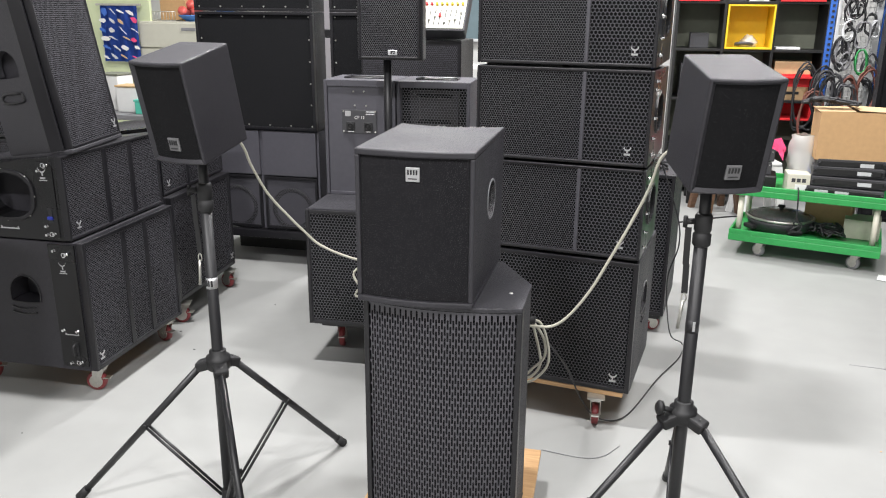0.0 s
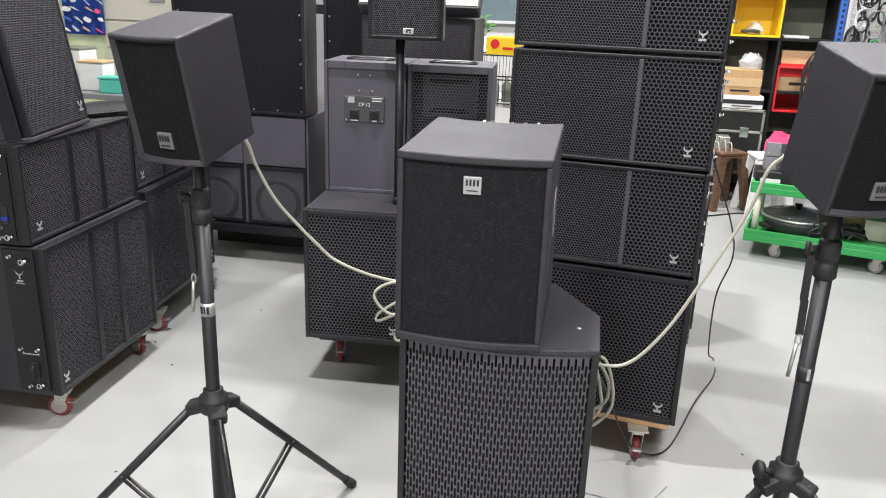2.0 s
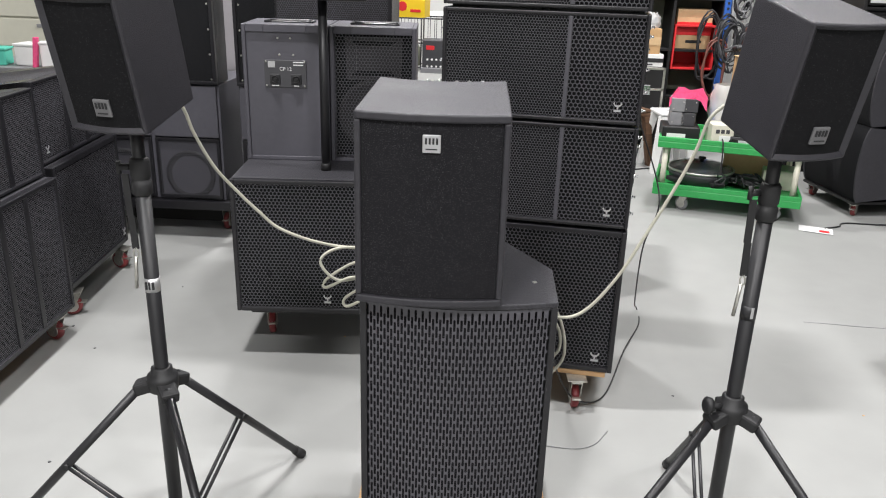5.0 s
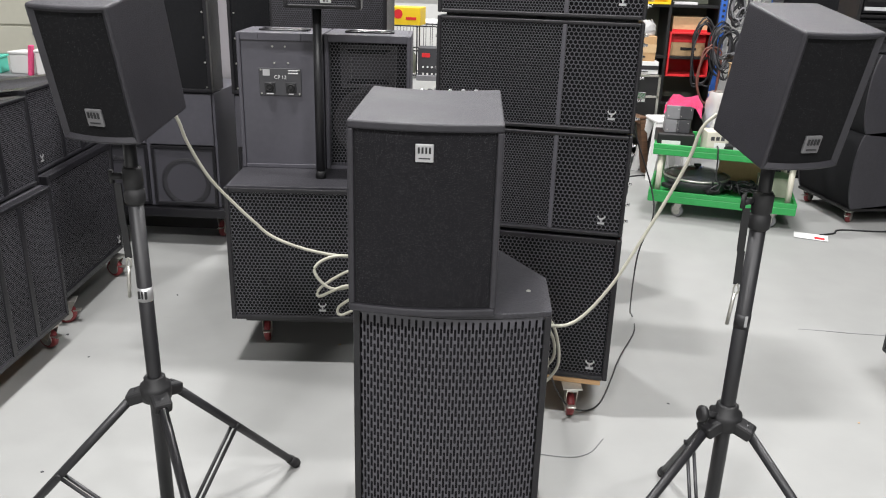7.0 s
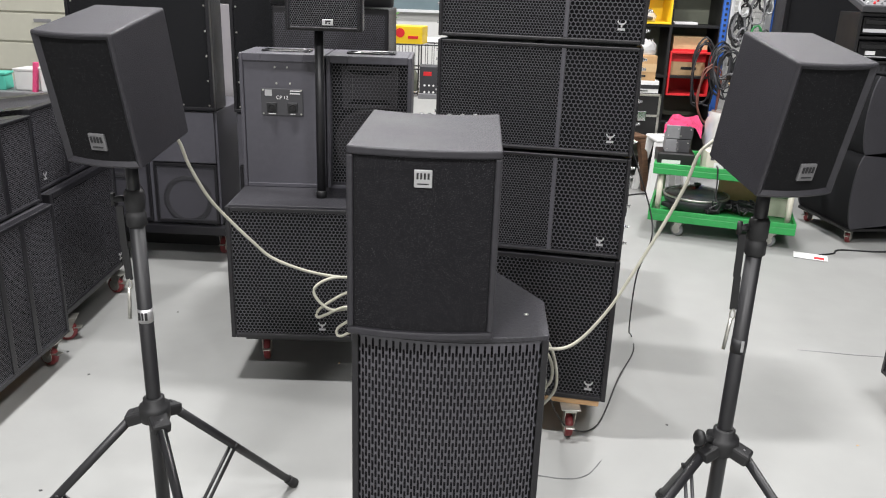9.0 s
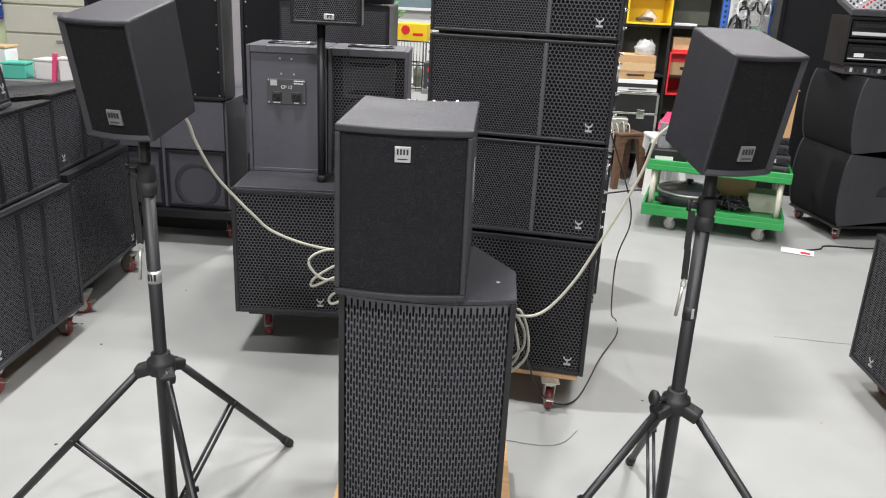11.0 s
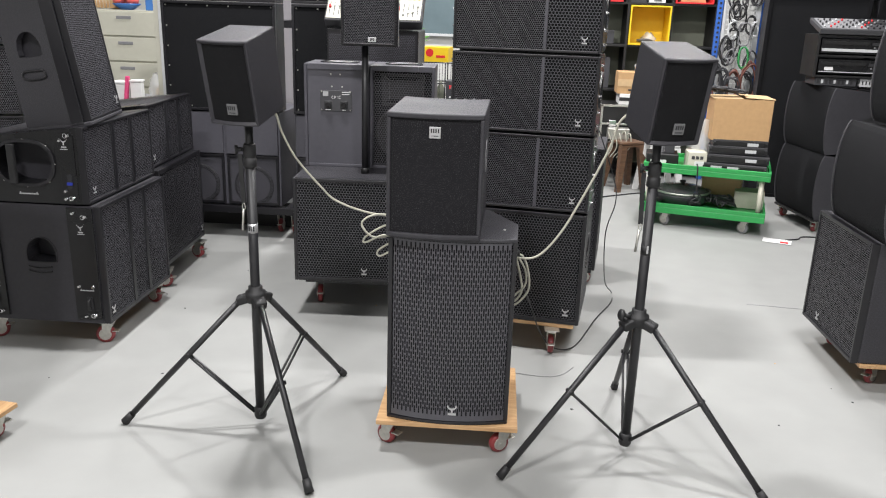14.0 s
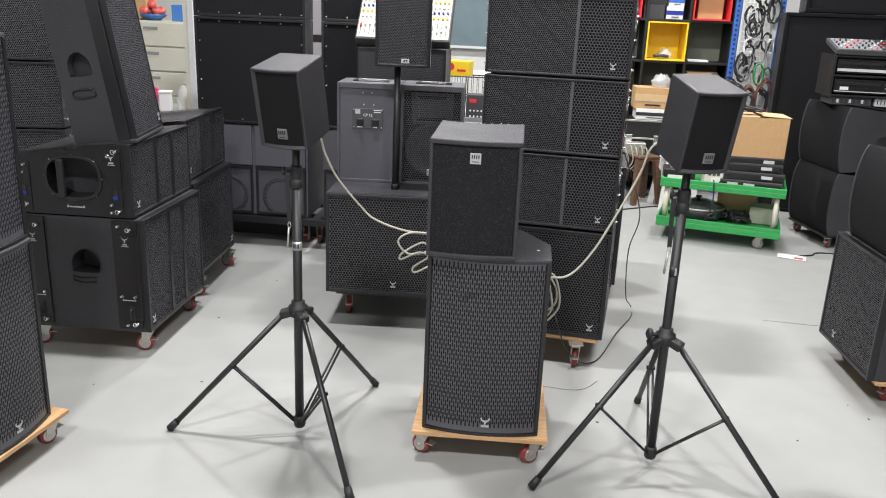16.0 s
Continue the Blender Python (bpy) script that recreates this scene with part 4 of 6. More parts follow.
# ---- two stacks seen from the end: array speakers over subwoofers ----
LS = pose(-2.060, 2.975, 0, 0, 0, 91.0)
dolly(LS @ pose(0.02, 0.03, 0), 0.60, 0.56, 0.13, "pine board dolly under speaker stack", turns=(12, -18, 30, 5), inset=0.03, front=0.0, r=0.044)
sub_speaker(0.685, 0.62, 0.563, "black subwoofer with banded mesh front and grip holes", "mesh-front subwoofers", LS @ pose(0, -0.03, 0.132), 0.0085, mark_x=0.06, splits=[(0.40, 0.0085), (0.66, 0.0085)], bands=M_SMOOTH, band=0.03, mesh=M_FINE)
left_array = array_speaker(0.685, 0.60, 0.345, [(0.40, 0.0085), (0.68, 0.0085)], "black line-array speaker lying over subwoofer, rigging on ends", "low array speakers", LS @ pose(0, 0.015, 0.703), pitch=0.0085, taper=0.055, mark_x=0.09, hole=(0.25, 0.185), flat=True, bands=M_SMOOTH, band=0.03, mesh=M_FINE)
LT = pose(-2.108, 3.80, 0, 0, 0, 93.3)
dolly(LT @ pose(0.0, 0.07, 0), 0.62, 0.54, 0.13, "dark board dolly under speaker stack", M_SHELF, turns=(12, -18, 30, 5), inset=0.03, front=-0.02, r=0.044)
sub_speaker(0.69, 0.62, 0.56, "black subwoofer with plain mesh front on dolly", "mesh-front subwoofers", LT @ pose(0, 0.038, 0.132), 0.0085, mark_x=0.94, rim=0.026, mesh=M_FINE)
copy_thing(left_array, LT @ pose(0, 0.075, 0.70))


def rigged_sub_plates(at, h):
    t = thing("rigging_rail", "black steel flying rails with pins on subwoofer end", "rail", "flying rails", at)
    for y in (0.035, 0.485):
        p = pbox("rail", (-0.010, y, 0.02), (0.0, y + 0.12, h - 0.006), M_GLOSS, t, 0.002)
        for dy, z, ring in ((0.025, 0.045, True), (0.07, 0.04, False), (0.03, h - 0.045, True), (0.085, h - 0.03, False), (0.025, h * 0.33, False), (0.09, h * 0.33, False)):
            pin(p, -0.010, y + dy, z, -1, ring)
        bm = bmesh.new()
        end_mark(bm, -0.0101, -1, y + 0.06, h * 0.82, 0.020)
        part("stencil", bm, M_STENCIL, p, "pale stencilled mark")
        bm = bmesh.new()
        warning_mark(bm, -0.0101, -1, y + 0.058, h * 0.29, 0.024)
        part("warning_stencil", bm, M_STENCIL, p, "pale warning mark")
        slot = pbox("latch_slot", (-0.012, y + 0.035, 0.062), (-0.0098, y + 0.062, 0.135), M_INK, p, 0.002)
        bm = bmesh.new()
        tube(bm, [(-0.012, y + 0.048, 0.075), (-0.026, y + 0.048, 0.080), (-0.028, y + 0.048, 0.115), (-0.012, y + 0.048, 0.122)], 0.006, 8, 4)
        part("latch", bm, M_RUBBER, slot)
    return t


rigged_sub_plates(LS @ pose(-0.3425, -0.03, 0.132), 0.563)


def stage_monitor(at):
    """A tall stage speaker with a cut-back plan, grip holes in its side."""
    t = thing("stage_monitor", "black stage speaker leaning on array speaker, grip hole showing", "speaker", at=at)
    w, d, h = 0.44, 0.32, 0.80
    plan = [(-w / 2, 0.03), (w / 2, 0.03), (w / 2, 0.085), (0.12, d), (-0.12, d), (-w / 2, 0.085)]
    bm = bmesh.new()
    prism(bm, [(x * 0.72, y * 0.96 + 0.004) for x, y in plan], 0.0, h)
    part("cabinet", bm, M_BLACK, t)
    for nm, z0, z1 in (("bottom_panel", 0, 0.02), ("top_panel", h - 0.02, h)):
        bm = bmesh.new()
        prism(bm, [(-w / 2, 0.0), (w / 2, 0.0)] + plan[2:], z0, z1, 0.006)
        part(nm, bm, M_ROUGHBLACK, t)
    # side panels with the grip cut through, set along the slanting flank
    for s in (-1, 1):
        a, b = Vector((s * w / 2, 0.085)), Vector((s * 0.12, d))
        ln, ang = (b - a).length, math.degrees(math.atan2(*(-(b - a).x * 1.0, (b - a).y)))
        loop = d_loop(ln * 0.48, h * 0.44, 0.135, 0.15)
        bm = bmesh.new()
        holed_panel(bm, [(0, 0.02), (ln, 0.02), (ln, h - 0.02), (0, h - 0.02)], loop, -0.03 * s, 0.0)
        sp = part("side_panel", bm, M_ROUGHBLACK, t, "", pose(a.x, a.y, 0, 0, 0, ang))
        bm = bmesh.new()
        tube(bm, [(0.001 * s, ln * 0.5 - 0.055, h * 0.325), (0.001 * s, ln * 0.5 + 0.055, h * 0.325), (0.001 * s, ln * 0.5 + 0.055, h * 0.285), (0.001 * s, ln * 0.5 - 0.055, h * 0.285), (0.001 * s, ln * 0.5 - 0.055, h * 0.325)], 0.006, 6, 4)
        part("slot_rim", bm, M_SMOOTH, sp)
        bm = bmesh.new()
        box(bm, (s * w / 2 - 0.012, 0.03, 0.02), (s * w / 2, 0.085, h - 0.02), 0.002)
        part("flank", bm, M_SMOOTH, t)
    grille_front(t, w - 0.01, h - 0.05, 0.02, 0.0090, rim=0.01, mesh=M_FINE)
    horn_mark(t, 0.17, 0.0, 0.07, 0.03)
    return t


stage_monitor(pose(-2.085, 2.90, 1.052, 0, 0, 100) @ pose(0, 0, 0, -9))

# ---- far-side array stack, near tall speaker, opposite subwoofer ----
far_box = None
for z in (0.26, 0.622, 0.984, 1.346, 1.708):
    at = pose(-3.13, 3.28, z, 0, 0, 14)
    if far_box is None:
        far_box = array_speaker(0.66, 0.80, 0.352, [], "black line-array speaker in tall stack, pins along edge", "tall array stack", at, pitch=0.0105, taper=0.012, mark_x=0, mesh=M_FINE, ends=False)
    else:
        copy_thing(far_box, at)
dolly(pose(-3.17, 3.29, 0, 0, 0, 14), 0.62, 0.42, 0.26, "dark board dolly under array stack", M_SHELF, 0.14)

FL = pose(-2.078, 1.61, 0, 0, 0, 84)
dolly(FL @ pose(0, -0.04, 0), 0.56, 0.50, 0.12, "low pine board dolly on red-wheeled castors", turns=(35, 70, 120, 80))
near_tall = slot_speaker("tall black loudspeaker with slotted steel front on pine dolly", "slotted tall speakers", FL @ pose(0, 0, 0.12))
copy_thing(near_tall, FL @ pose(0, 0.01, 0.839))

RB = pose(1.350, 3.045, 0, 0, 0, -89)
dolly(RB @ pose(0, 0.04, 0), 0.62, 0.5, 0.13, "board dolly on brown-wheeled castors", turns=(20, 40, 60, 100), inset=0.09)
sub_speaker(0.60, 0.58, 0.557, "black subwoofer with mesh front and coarse coated top", "mesh-front subwoofers", RB @ pose(0, 0, 0.13), 0.0108, mark_x=0.3, top=M_ROUGHBLACK, side_hole=False)


def curved_speaker(label, at, w=0.6, d=0.62, h=0.48, group="curved-front speakers"):
    """A line-array box with a front that curves over at top and bottom, and a grip slot in its end."""
    t = thing("curved_speaker", label, "speaker", group, at)
    prof = []
    for i in range(13):
        a = -1.25 + 2.5 * i / 12
        prof.append((0.06 - 0.06 * math.cos(a), h / 2 + h / 2 * math.sin(a) / math.sin(1.25)))
    prof = [(y, z) for y, z in prof] + [(d, h - 0.06), (d, 0.06)]
    bm = bmesh.new()
    prism(bm, prof, -w / 2 + 0.014, w / 2 - 0.014, 0.0, axis="x")
    part("cabinet", bm, M_CLOTH, t, "curved cloth front")
    for s in (-1, 1):
        loop = [(p[0], p[1]) for p in ((d * 0.42, h * 0.42), (d * 0.72, h * 0.42), (d * 0.74, h * 0.60), (d * 0.60, h * 0.60), (d * 0.44, h * 0.54))]
        bm = bmesh.new()
        holed_panel(bm, [(y - 0.006 if y < 0.2 else y, z) for y, z in prof], loop, s * (w / 2 - 0.014), s * w / 2)
        part("side_panel", bm, M_ROUGHBLACK, t, "coarse coated end plate")
        pbox("grip_pocket", (s * (w / 2 - 0.013) - 0.002, d * 0.40, h * 0.40), (s * (w / 2 - 0.013) + 0.002, d * 0.76, h * 0.62), M_INK, t, 0)
    return t


near_curved = curved_speaker("black curved-front speaker standing on subwoofer", RB @ pose(0.07, 0.0, 0.688), 0.58, 0.5, 0.46)
copy_thing(near_curved, RB @ pose(0.07, 0.1, 1.149))

# ---- tall double columns at the back on a wheeled frame ----


def column(at, label):
    t = thing("tall_cabinet", label, "speaker", "tall cloth-front cabinets", at)
    w, d = 0.765, 0.6
    # lower cabinet with two vented bays
    pbox("base_cabinet", (-w / 2, 0.03, 0.0), (w / 2, d, 0.645), M_GREY, t, 0.004)
    for s in (-1, 1):
        pbox("bay_board", (s * w / 4 - w / 4 + 0.012, 0.008, 0.36), (s * w / 4 + w / 4 - 0.012, 0.03, 0.64), M_GREY, t, 0.003)
        c = bmesh.new()
        lathe(c, [(0.14, 0), (0.14, 0.006), (0.12, 0.010), (0.11, 0.002), (0.04, -0.006)], (s * w / 4, 0.032, 0.14), (0, -1, 0), 28)
        part("cone", c, M_RUBBER, t)
        part("grille", hex_sheet(w / 2 - 0.05, 0.31, 0.011), M_GRILLE, t, "fine mesh over the bay", pose(s * w / 4, 0.012, 0.025))
        bm = bmesh.new()
        for lo, hi in (((-0.5, 0.012), (0.5, 0.028)), ((-0.5, 0.335), (0.5, 0.352))):
            box(bm, (s * w / 4 + lo[0] * (w / 2 - 0.03), 0.008, lo[1]), (s * w / 4 + hi[0] * (w / 2 - 0.03), 0.03, hi[1]), 0.002)
        for k in (-1, 1):
            box(bm, (s * w / 4 + k * (w / 4 - 0.02) - 0.008, 0.008, 0.012), (s * w / 4 + k * (w / 4 - 0.02) + 0.008, 0.03, 0.352), 0.002)
        part("bay_frame", bm, M_SMOOTH, t)
    # two cloth-front boxes above
    for z0, z1 in ((0.65, 1.354), (1.356, 1.95)):
        b = pbox("upper_cabinet", (-w / 2, 0.035, z0), (w / 2, 0.2, z1), M_BLACK, t, 0.004)
        bm = bmesh.new()
        for lo, hi in (((-w / 2, z0), (w / 2, z0 + 0.018)), ((-w / 2, z1 - 0.018), (w / 2, z1)), ((-w / 2, z0 + 0.018), (-w / 2 + 0.018, z1 - 0.018)), ((w / 2 - 0.018, z0 + 0.018), (w / 2, z1 - 0.018))):
            box(bm, (lo[0], 0.0, lo[1]), (hi[0], 0.034, hi[1]), 0.003)
        part("rim", bm, M_SMOOTH, b)
        pbox("front_cloth", (-w / 2 + 0.018, 0.014, z0 + 0.018), (w / 2 - 0.018, 0.034, z1 - 0.018), M_CLOTH, b, 0, "black cloth front")
        pts = []
        for k in range(6):
            u = k / 5
            pts += [(-w / 2 + 0.03 + u * (w - 0.06), 0.013, z0 + 0.028), (-w / 2 + 0.03 + u * (w - 0.06), 0.013, z1 - 0.028)]
        for k in range(1, 5):
            u = k / 5
            pts += [(s * (w / 2 - 0.03), 0.013, z0 + 0.03 + u * (z1 - z0 - 0.06)) for s in (-1, 1)]
        screws(b, pts, 0.0055)
    return t


COL = pose(-2.158, 4.545, 0.235)
c1 = column(COL, "tall black cabinet with cloth-covered upper boxes and vented base")
copy_thing(c1, pose(-1.285, 4.545, 0.235))
fr = thing("wheeled_frame", "black steel frame on red castors under tall cabinets", "frame", at=pose(-1.72, 4.53, 0))
for lo, hi in (((-0.86, 0.0, 0.185), (0.86, 0.05, 0.233)), ((-0.86, 0.55, 0.185), (0.86, 0.60, 0.233)), ((-0.86, 0.05, 0.185), (-0.81, 0.55, 0.233)), ((0.81, 0.05, 0.185), (0.86, 0.55, 0.233)), ((-0.03, 0.05, 0.185), (0.03, 0.55, 0.233))):
    pbox("rail", lo, hi, M_SMOOTH, fr, 0.003)
for x, y, a in ((-0.78, 0.1, 20), (-0.12, 0.22, 0), (-0.02, 0.22, 10), (0.78, 0.1, 50), (-0.78, 0.5, 10), (0.78, 0.5, 70)):
    caster(fr, x, y, 0.185, a, r=0.05)
pbox("skirt", (-0.80, 0.36, 0.0), (0.80, 0.38, 0.18), M_SHELF, fr, 0, "dark board")

# ---- behind the columns: mixer on amplifier case, steel pillar, board ----
am = thing("amplifier_case", "black perforated amplifier case", "amplifier", at=pose(-1.065, 4.12, 0.0))
pbox("case", (-0.275, 0.02, 0.9), (0.275, 0.36, 1.458), M_SMOOTH, am, 0.006)
part("grille", hex_sheet(0.52, 0.50, 0.011), M_GRILLE, am, "perforated front", pose(0.0, 0.012, 0.93))
pbox("stand", (-0.25, 0.04, 0.0), (0.25, 0.36, 0.9), M_SHELF, am, 0.004)
mx = thing("mixing_desk", "pale mixing desk with rows of coloured faders and knobs", "mixer", at=pose(-1.06, 4.16, 1.462) @ pose(0, 0, 0, 48))
pbox("body", (-0.29, 0, 0), (0.29, 0.48, 0.07), M_DARKGREY, mx, 0.008)
pbox("panel", (-0.28, 0.01, 0.07), (0.28, 0.47, 0.075), M_CABINET, mx, 0.001)
rng = random.Random(5)
cols = [M_WHITE, M_REDBOX, M_YELLOW, M_INK, M_BLUE, M_WHITE]
for i in range(20):
    x = -0.262 + i * 0.0275
    pbox("fader_slot", (x - 0.002, 0.03, 0.075), (x + 0.002, 0.13, 0.0765), M_INK, mx, 0)
    y = 0.04 + rng.random() * 0.07
    pbox("fader", (x - 0.006, y, 0.075), (x + 0.006, y + 0.018, 0.088), cols[i % 2 * 5 if i % 5 else 1], mx, 0.001)
    for j in range(7):
        pcyl("knob", (x, 0.165 + j * 0.042, 0.075), (x, 0.165 + j * 0.042, 0.09), 0.007, cols[(j * 2 + i // 7) % 6], mx, seg=7)

pl = thing("steel_cabinet", "grey-lilac steel cabinet with dark handle band", "cabinet", at=pose(-2.08, 5.75, 0))
pbox("body", (-0.35, 0, 0), (0.35, 0.4, 2.0), M_LILAC, pl, 0.004)
pbox("door", (-0.34, -0.02, 0.05), (0.34, -0.002, 1.40), M_LILAC, pl, 0.004)
pbox("upper_door", (-0.34, -0.02, 1.46), (0.34, -0.002, 1.98), M_LILAC, pl, 0.004)
pbox("handle_band", (-0.34, -0.012, 1.405), (0.34, -0.002, 1.455), M_INK, pl, 0)

bd = thing("presentation_board", "dark slate board in pale frame on wall", "board", at=pose(-0.9, Y1 - 0.06, 1.3))
pbox("surface", (-0.9, 0, 0.0), (0.75, 0.03, 0.95), M_TEAL, bd, 0.002)
for lo, hi in (((-0.93, -0.01, -0.03), (0.78, 0.04, 0.0)), ((-0.93, -0.01, 0.95), (0.78, 0.04, 0.98)), ((-0.93, -0.01, 0), (-0.90, 0.04, 0.95)), ((0.75, -0.01, 0), (0.78, 0.04, 0.95))):
    pbox("frame_bar", lo, hi, M_RACKGREY, bd, 0.003)

# work table under the board, with a wire basket, boxes and a plant
tb = thing("work_table", "long white work table against wall", "table", at=pose(-0.9, 6.6, 0))
pbox("tabletop", (-0.75, 0, 0.72), (0.9, 0.75, 0.75), M_WHITE, tb, 0.004)
for x, y in ((-0.7, 0.05), (0.85, 0.05), (-0.7, 0.7), (0.85, 0.7)):
    pbox("leg", (x - 0.02, y - 0.02, 0), (x + 0.02, y + 0.02, 0.72), M_RACKGREY, tb, 0.002)
wb = thing("wire_rack", "black wire rack holding bottles on table", "rack", at=pose(-0.85, 6.45, 0.75))
bm = bmesh.new()
for z in (0.02, 0.20, 0.38):
    for y in (0.0, 0.25):
        cyl(bm, (-0.28, y, z), (0.32, y, z), 0.006, seg=6)
for i in range(13):
    for y in (0.0, 0.25):
        cyl(bm, (-0.28 + i * 0.05, y, 0.0), (-0.28 + i * 0.05, y, 0.38), 0.0025 if i % 6 else 0.006, seg=5)
part("wire_frame", bm, M_INK, wb)
for i, (x, h, m) in enumerate(((-0.2, 0.2, M_YELLOW), (-0.12, 0.17, M_MIDGREY), (-0.03, 0.19, M_OLIVE), (0.06, 0.16, M_WHITE), (0.15, 0.2, M_YELLOW), (0.23, 0.15, M_DARKGREY))):
    bm = bmesh.new()
    lathe(bm, [(0.032, 0), (0.034, 0.01), (0.034, h * 0.7), (0.015, h * 0.85), (0.015, h)], seg=14)
    solo("bottle", bm, m, "small workshop bottle standing in wire rack", "bottle", "bottles in the rack", pose(-0.85 + x, 6.58, 0.77))
yb = thing("carton", "yellow printed carton with red dot on wire rack", "box", at=pose(-0.93, 6.5, 1.13, 0, 0, -8))
pbox("body", (-0.12, 0, 0), (0.12, 0.2, 0.13), M_YELLOW, yb, 0.003)
pcyl("dot", (-0.05, -0.003, 0.08), (-0.05, 0.004, 0.08), 0.035, M_REDBOX, yb)
pbox("print_bars", (0.01, -0.003, 0.04), (0.09, 0.004, 0.06), M_REDBOX, yb, 0)
mt = thing("meter_unit", "dark wireless receiver with red display on table", "receiver", at=pose(-0.72, 6.3, 0.75))
pbox("body", (-0.09, 0, 0), (0.09, 0.15, 0.24), M_DARKGREY, mt, 0.006)
pbox("display", (-0.06, -0.003, 0.17), (0.0, 0.002, 0.20), M_REDBOX, mt, 0.001)
for k in range(8):
    pcyl("button", (-0.05 + (k % 4) * 0.033, -0.004, 0.05 + (k // 4) * 0.05), (-0.05 + (k % 4) * 0.033, 0.002, 0.05 + (k // 4) * 0.05), 0.008, M_WHITE, mt, seg=8)
pbox("base", (-0.1, -0.01, -0.0), (0.1, 0.16, 0.04), M_MIDGREY, mt, 0.004)
bm = bmesh.new()
box(bm, (-0.12, 0, 0), (0.12, 0.3, 0.22), 0.01)
solo("tub", bm, M_MIDGREY, "grey plastic tub on work table", "tub", at=pose(-0.48, 6.5, 0.75))
gp = thing("potted_plant", "small green plant in white pot", "plant", at=pose(-1.2, 7.4, 1.12))
bm = bmesh.new()
lathe(bm, [(0.04, 0), (0.055, 0.09), (0.058, 0.1), (0.05, 0.1), (0.048, 0.08)], seg=16)
part("pot", bm, M_WHITE, gp)
bm = bmesh.new()
for k in range(46):
    a, e, r = rng.random() * 6.28, 0.3 + rng.random() * 1.1, 0.05 + rng.random() * 0.1
    o = Vector((math.cos(a) * math.cos(e) * r, math.sin(a) * math.cos(e) * r, 0.1 + math.sin(e) * r * 1.2))
    s = 0.022 + rng.random() * 0.018
    d = Vector((math.cos(a + 0.4), math.sin(a + 0.4), 0.4)).normalized() * s
    n = Vector((-math.sin(a), math.cos(a), 0.2)) * s * 0.5
    u = Vector((0, 0, 1)) * s * 0.15
    vs = [bm.verts.new(o - d), bm.verts.new(o + n + u), bm.verts.new(o + d * 1.2), bm.verts.new(o - n + u)]
    bm.faces.new((vs[0], vs[1], vs[2]))
    bm.faces.new((vs[0], vs[2], vs[3]))
    if k % 5 == 0:
        cyl(bm, (0, 0, 0.08), o, 0.002, seg=4)
part("foliage", bm, M_LEAF, gp)
pbox("shelf_board", (-1.45, 7.25, 1.09), (-0.45, 7.6, 1.115), M_WHITE, thing("wall_shelf", "white shelf on two posts behind the table", "shelf"), 0.003)
wsh = [o for o in bpy.data.objects if o.name == "wall_shelf"][0]
for x in (-1.42, -0.48):
    pbox("post", (x - 0.02, 7.4, 0), (x + 0.02, 7.44, 1.09), M_WHITE, wsh, 0.002)

# ---- corner behind the low stacks: drawers, towel, desk with tubs and bags ----
dr = thing("drawer_cabinet", "cream steel drawer cabinet with recessed pulls", "cabinet", at=pose(-4.25, 7.0, 0))
pbox("body", (-0.31, 0.02, 0.0), (0.62, 0.55, 1.48), M_CABINET, dr, 0.005)
for k in range(6):
    z1 = 1.47 - k * 0.24
    d1 = pbox("drawer", (-0.30, 0, z1 - 0.23), (0.61, 0.02, z1 - 0.006), M_CABINET, dr, 0.004)
    pbox("pull", (0.15, -0.006, z1 - 0.075), (0.30, 0.002, z1 - 0.045), M_MIDGREY, d1, 0.004)
tr = bmesh.new()
box(tr, (-0.3, 0.08, 0), (0.05, 0.4, 0.012), 0.003)
for k in range(12):
    cyl(tr, (-0.3 + k * 0.032, 0.08, 0.012), (-0.3 + k * 0.032, 0.08, 0.09), 0.003, seg=5)
cyl(tr, (-0.3, 0.08, 0.09), (0.05, 0.08, 0.09), 0.004, seg=6)
solo("dish_rack", tr, M_STEEL, "small steel dish rack on drawer cabinet", "rack", at=pose(-4.25, 7.0, 1.48))
bm = bmesh.new()
lathe(bm, [(0.06, 0), (0.13, 0.05), (0.135, 0.06), (0.125, 0.055), (0.06, 0.012)], seg=22)
solo("fruit_bowl", bm, M_BOWL, "blue plastic bowl holding apples", "bowl", at=pose(-4.06, 7.16, 1.48))
for k, (x, y, z) in enumerate(((-0.06, 0, 0.05), (0.05, -0.02, 0.05), (0.0, 0.07, 0.05), (0.0, 0.0, 0.12), (0.07, 0.05, 0.06), (-0.05, -0.06, 0.07))):
    bm = bmesh.new()
    lathe(bm, [(0.008, 0.066), (0.03, 0.075), (0.045, 0.055), (0.046, 0.035), (0.035, 0.010), (0.012, 0.002)], seg=14)
    solo("apple", bm, M_FRUIT, "red and yellow apple in bowl", "apple", "apples in the bowl", pose(-4.06 + x, 7.16 + y, 1.48 + z, 10 * k, 0, 0))
bm = bmesh.new()
box(bm, (-0.14, 0.1, 0), (0.14, 0.35, 0.2), 0.004)
solo("cardboard_box", bm, M_CARD, "brown cardboard box on drawer cabinet", "box", at=pose(-4.30, 7.12, 1.48))
bm = bmesh.new()
box(bm, (0.02, -0.03, 0), (0.18, 0.14, 0.16), 0.006)
solo("storage_box", bm, M_BOWL, "small blue plastic box on drawer cabinet", "box", at=pose(-3.86, 7.12, 1.48))
tw = thing("towel", "blue printed towel with small picture patches", "towel", at=pose(-4.74, 6.98, 1.1))
bm = bmesh.new()
nx, nz = 14, 8
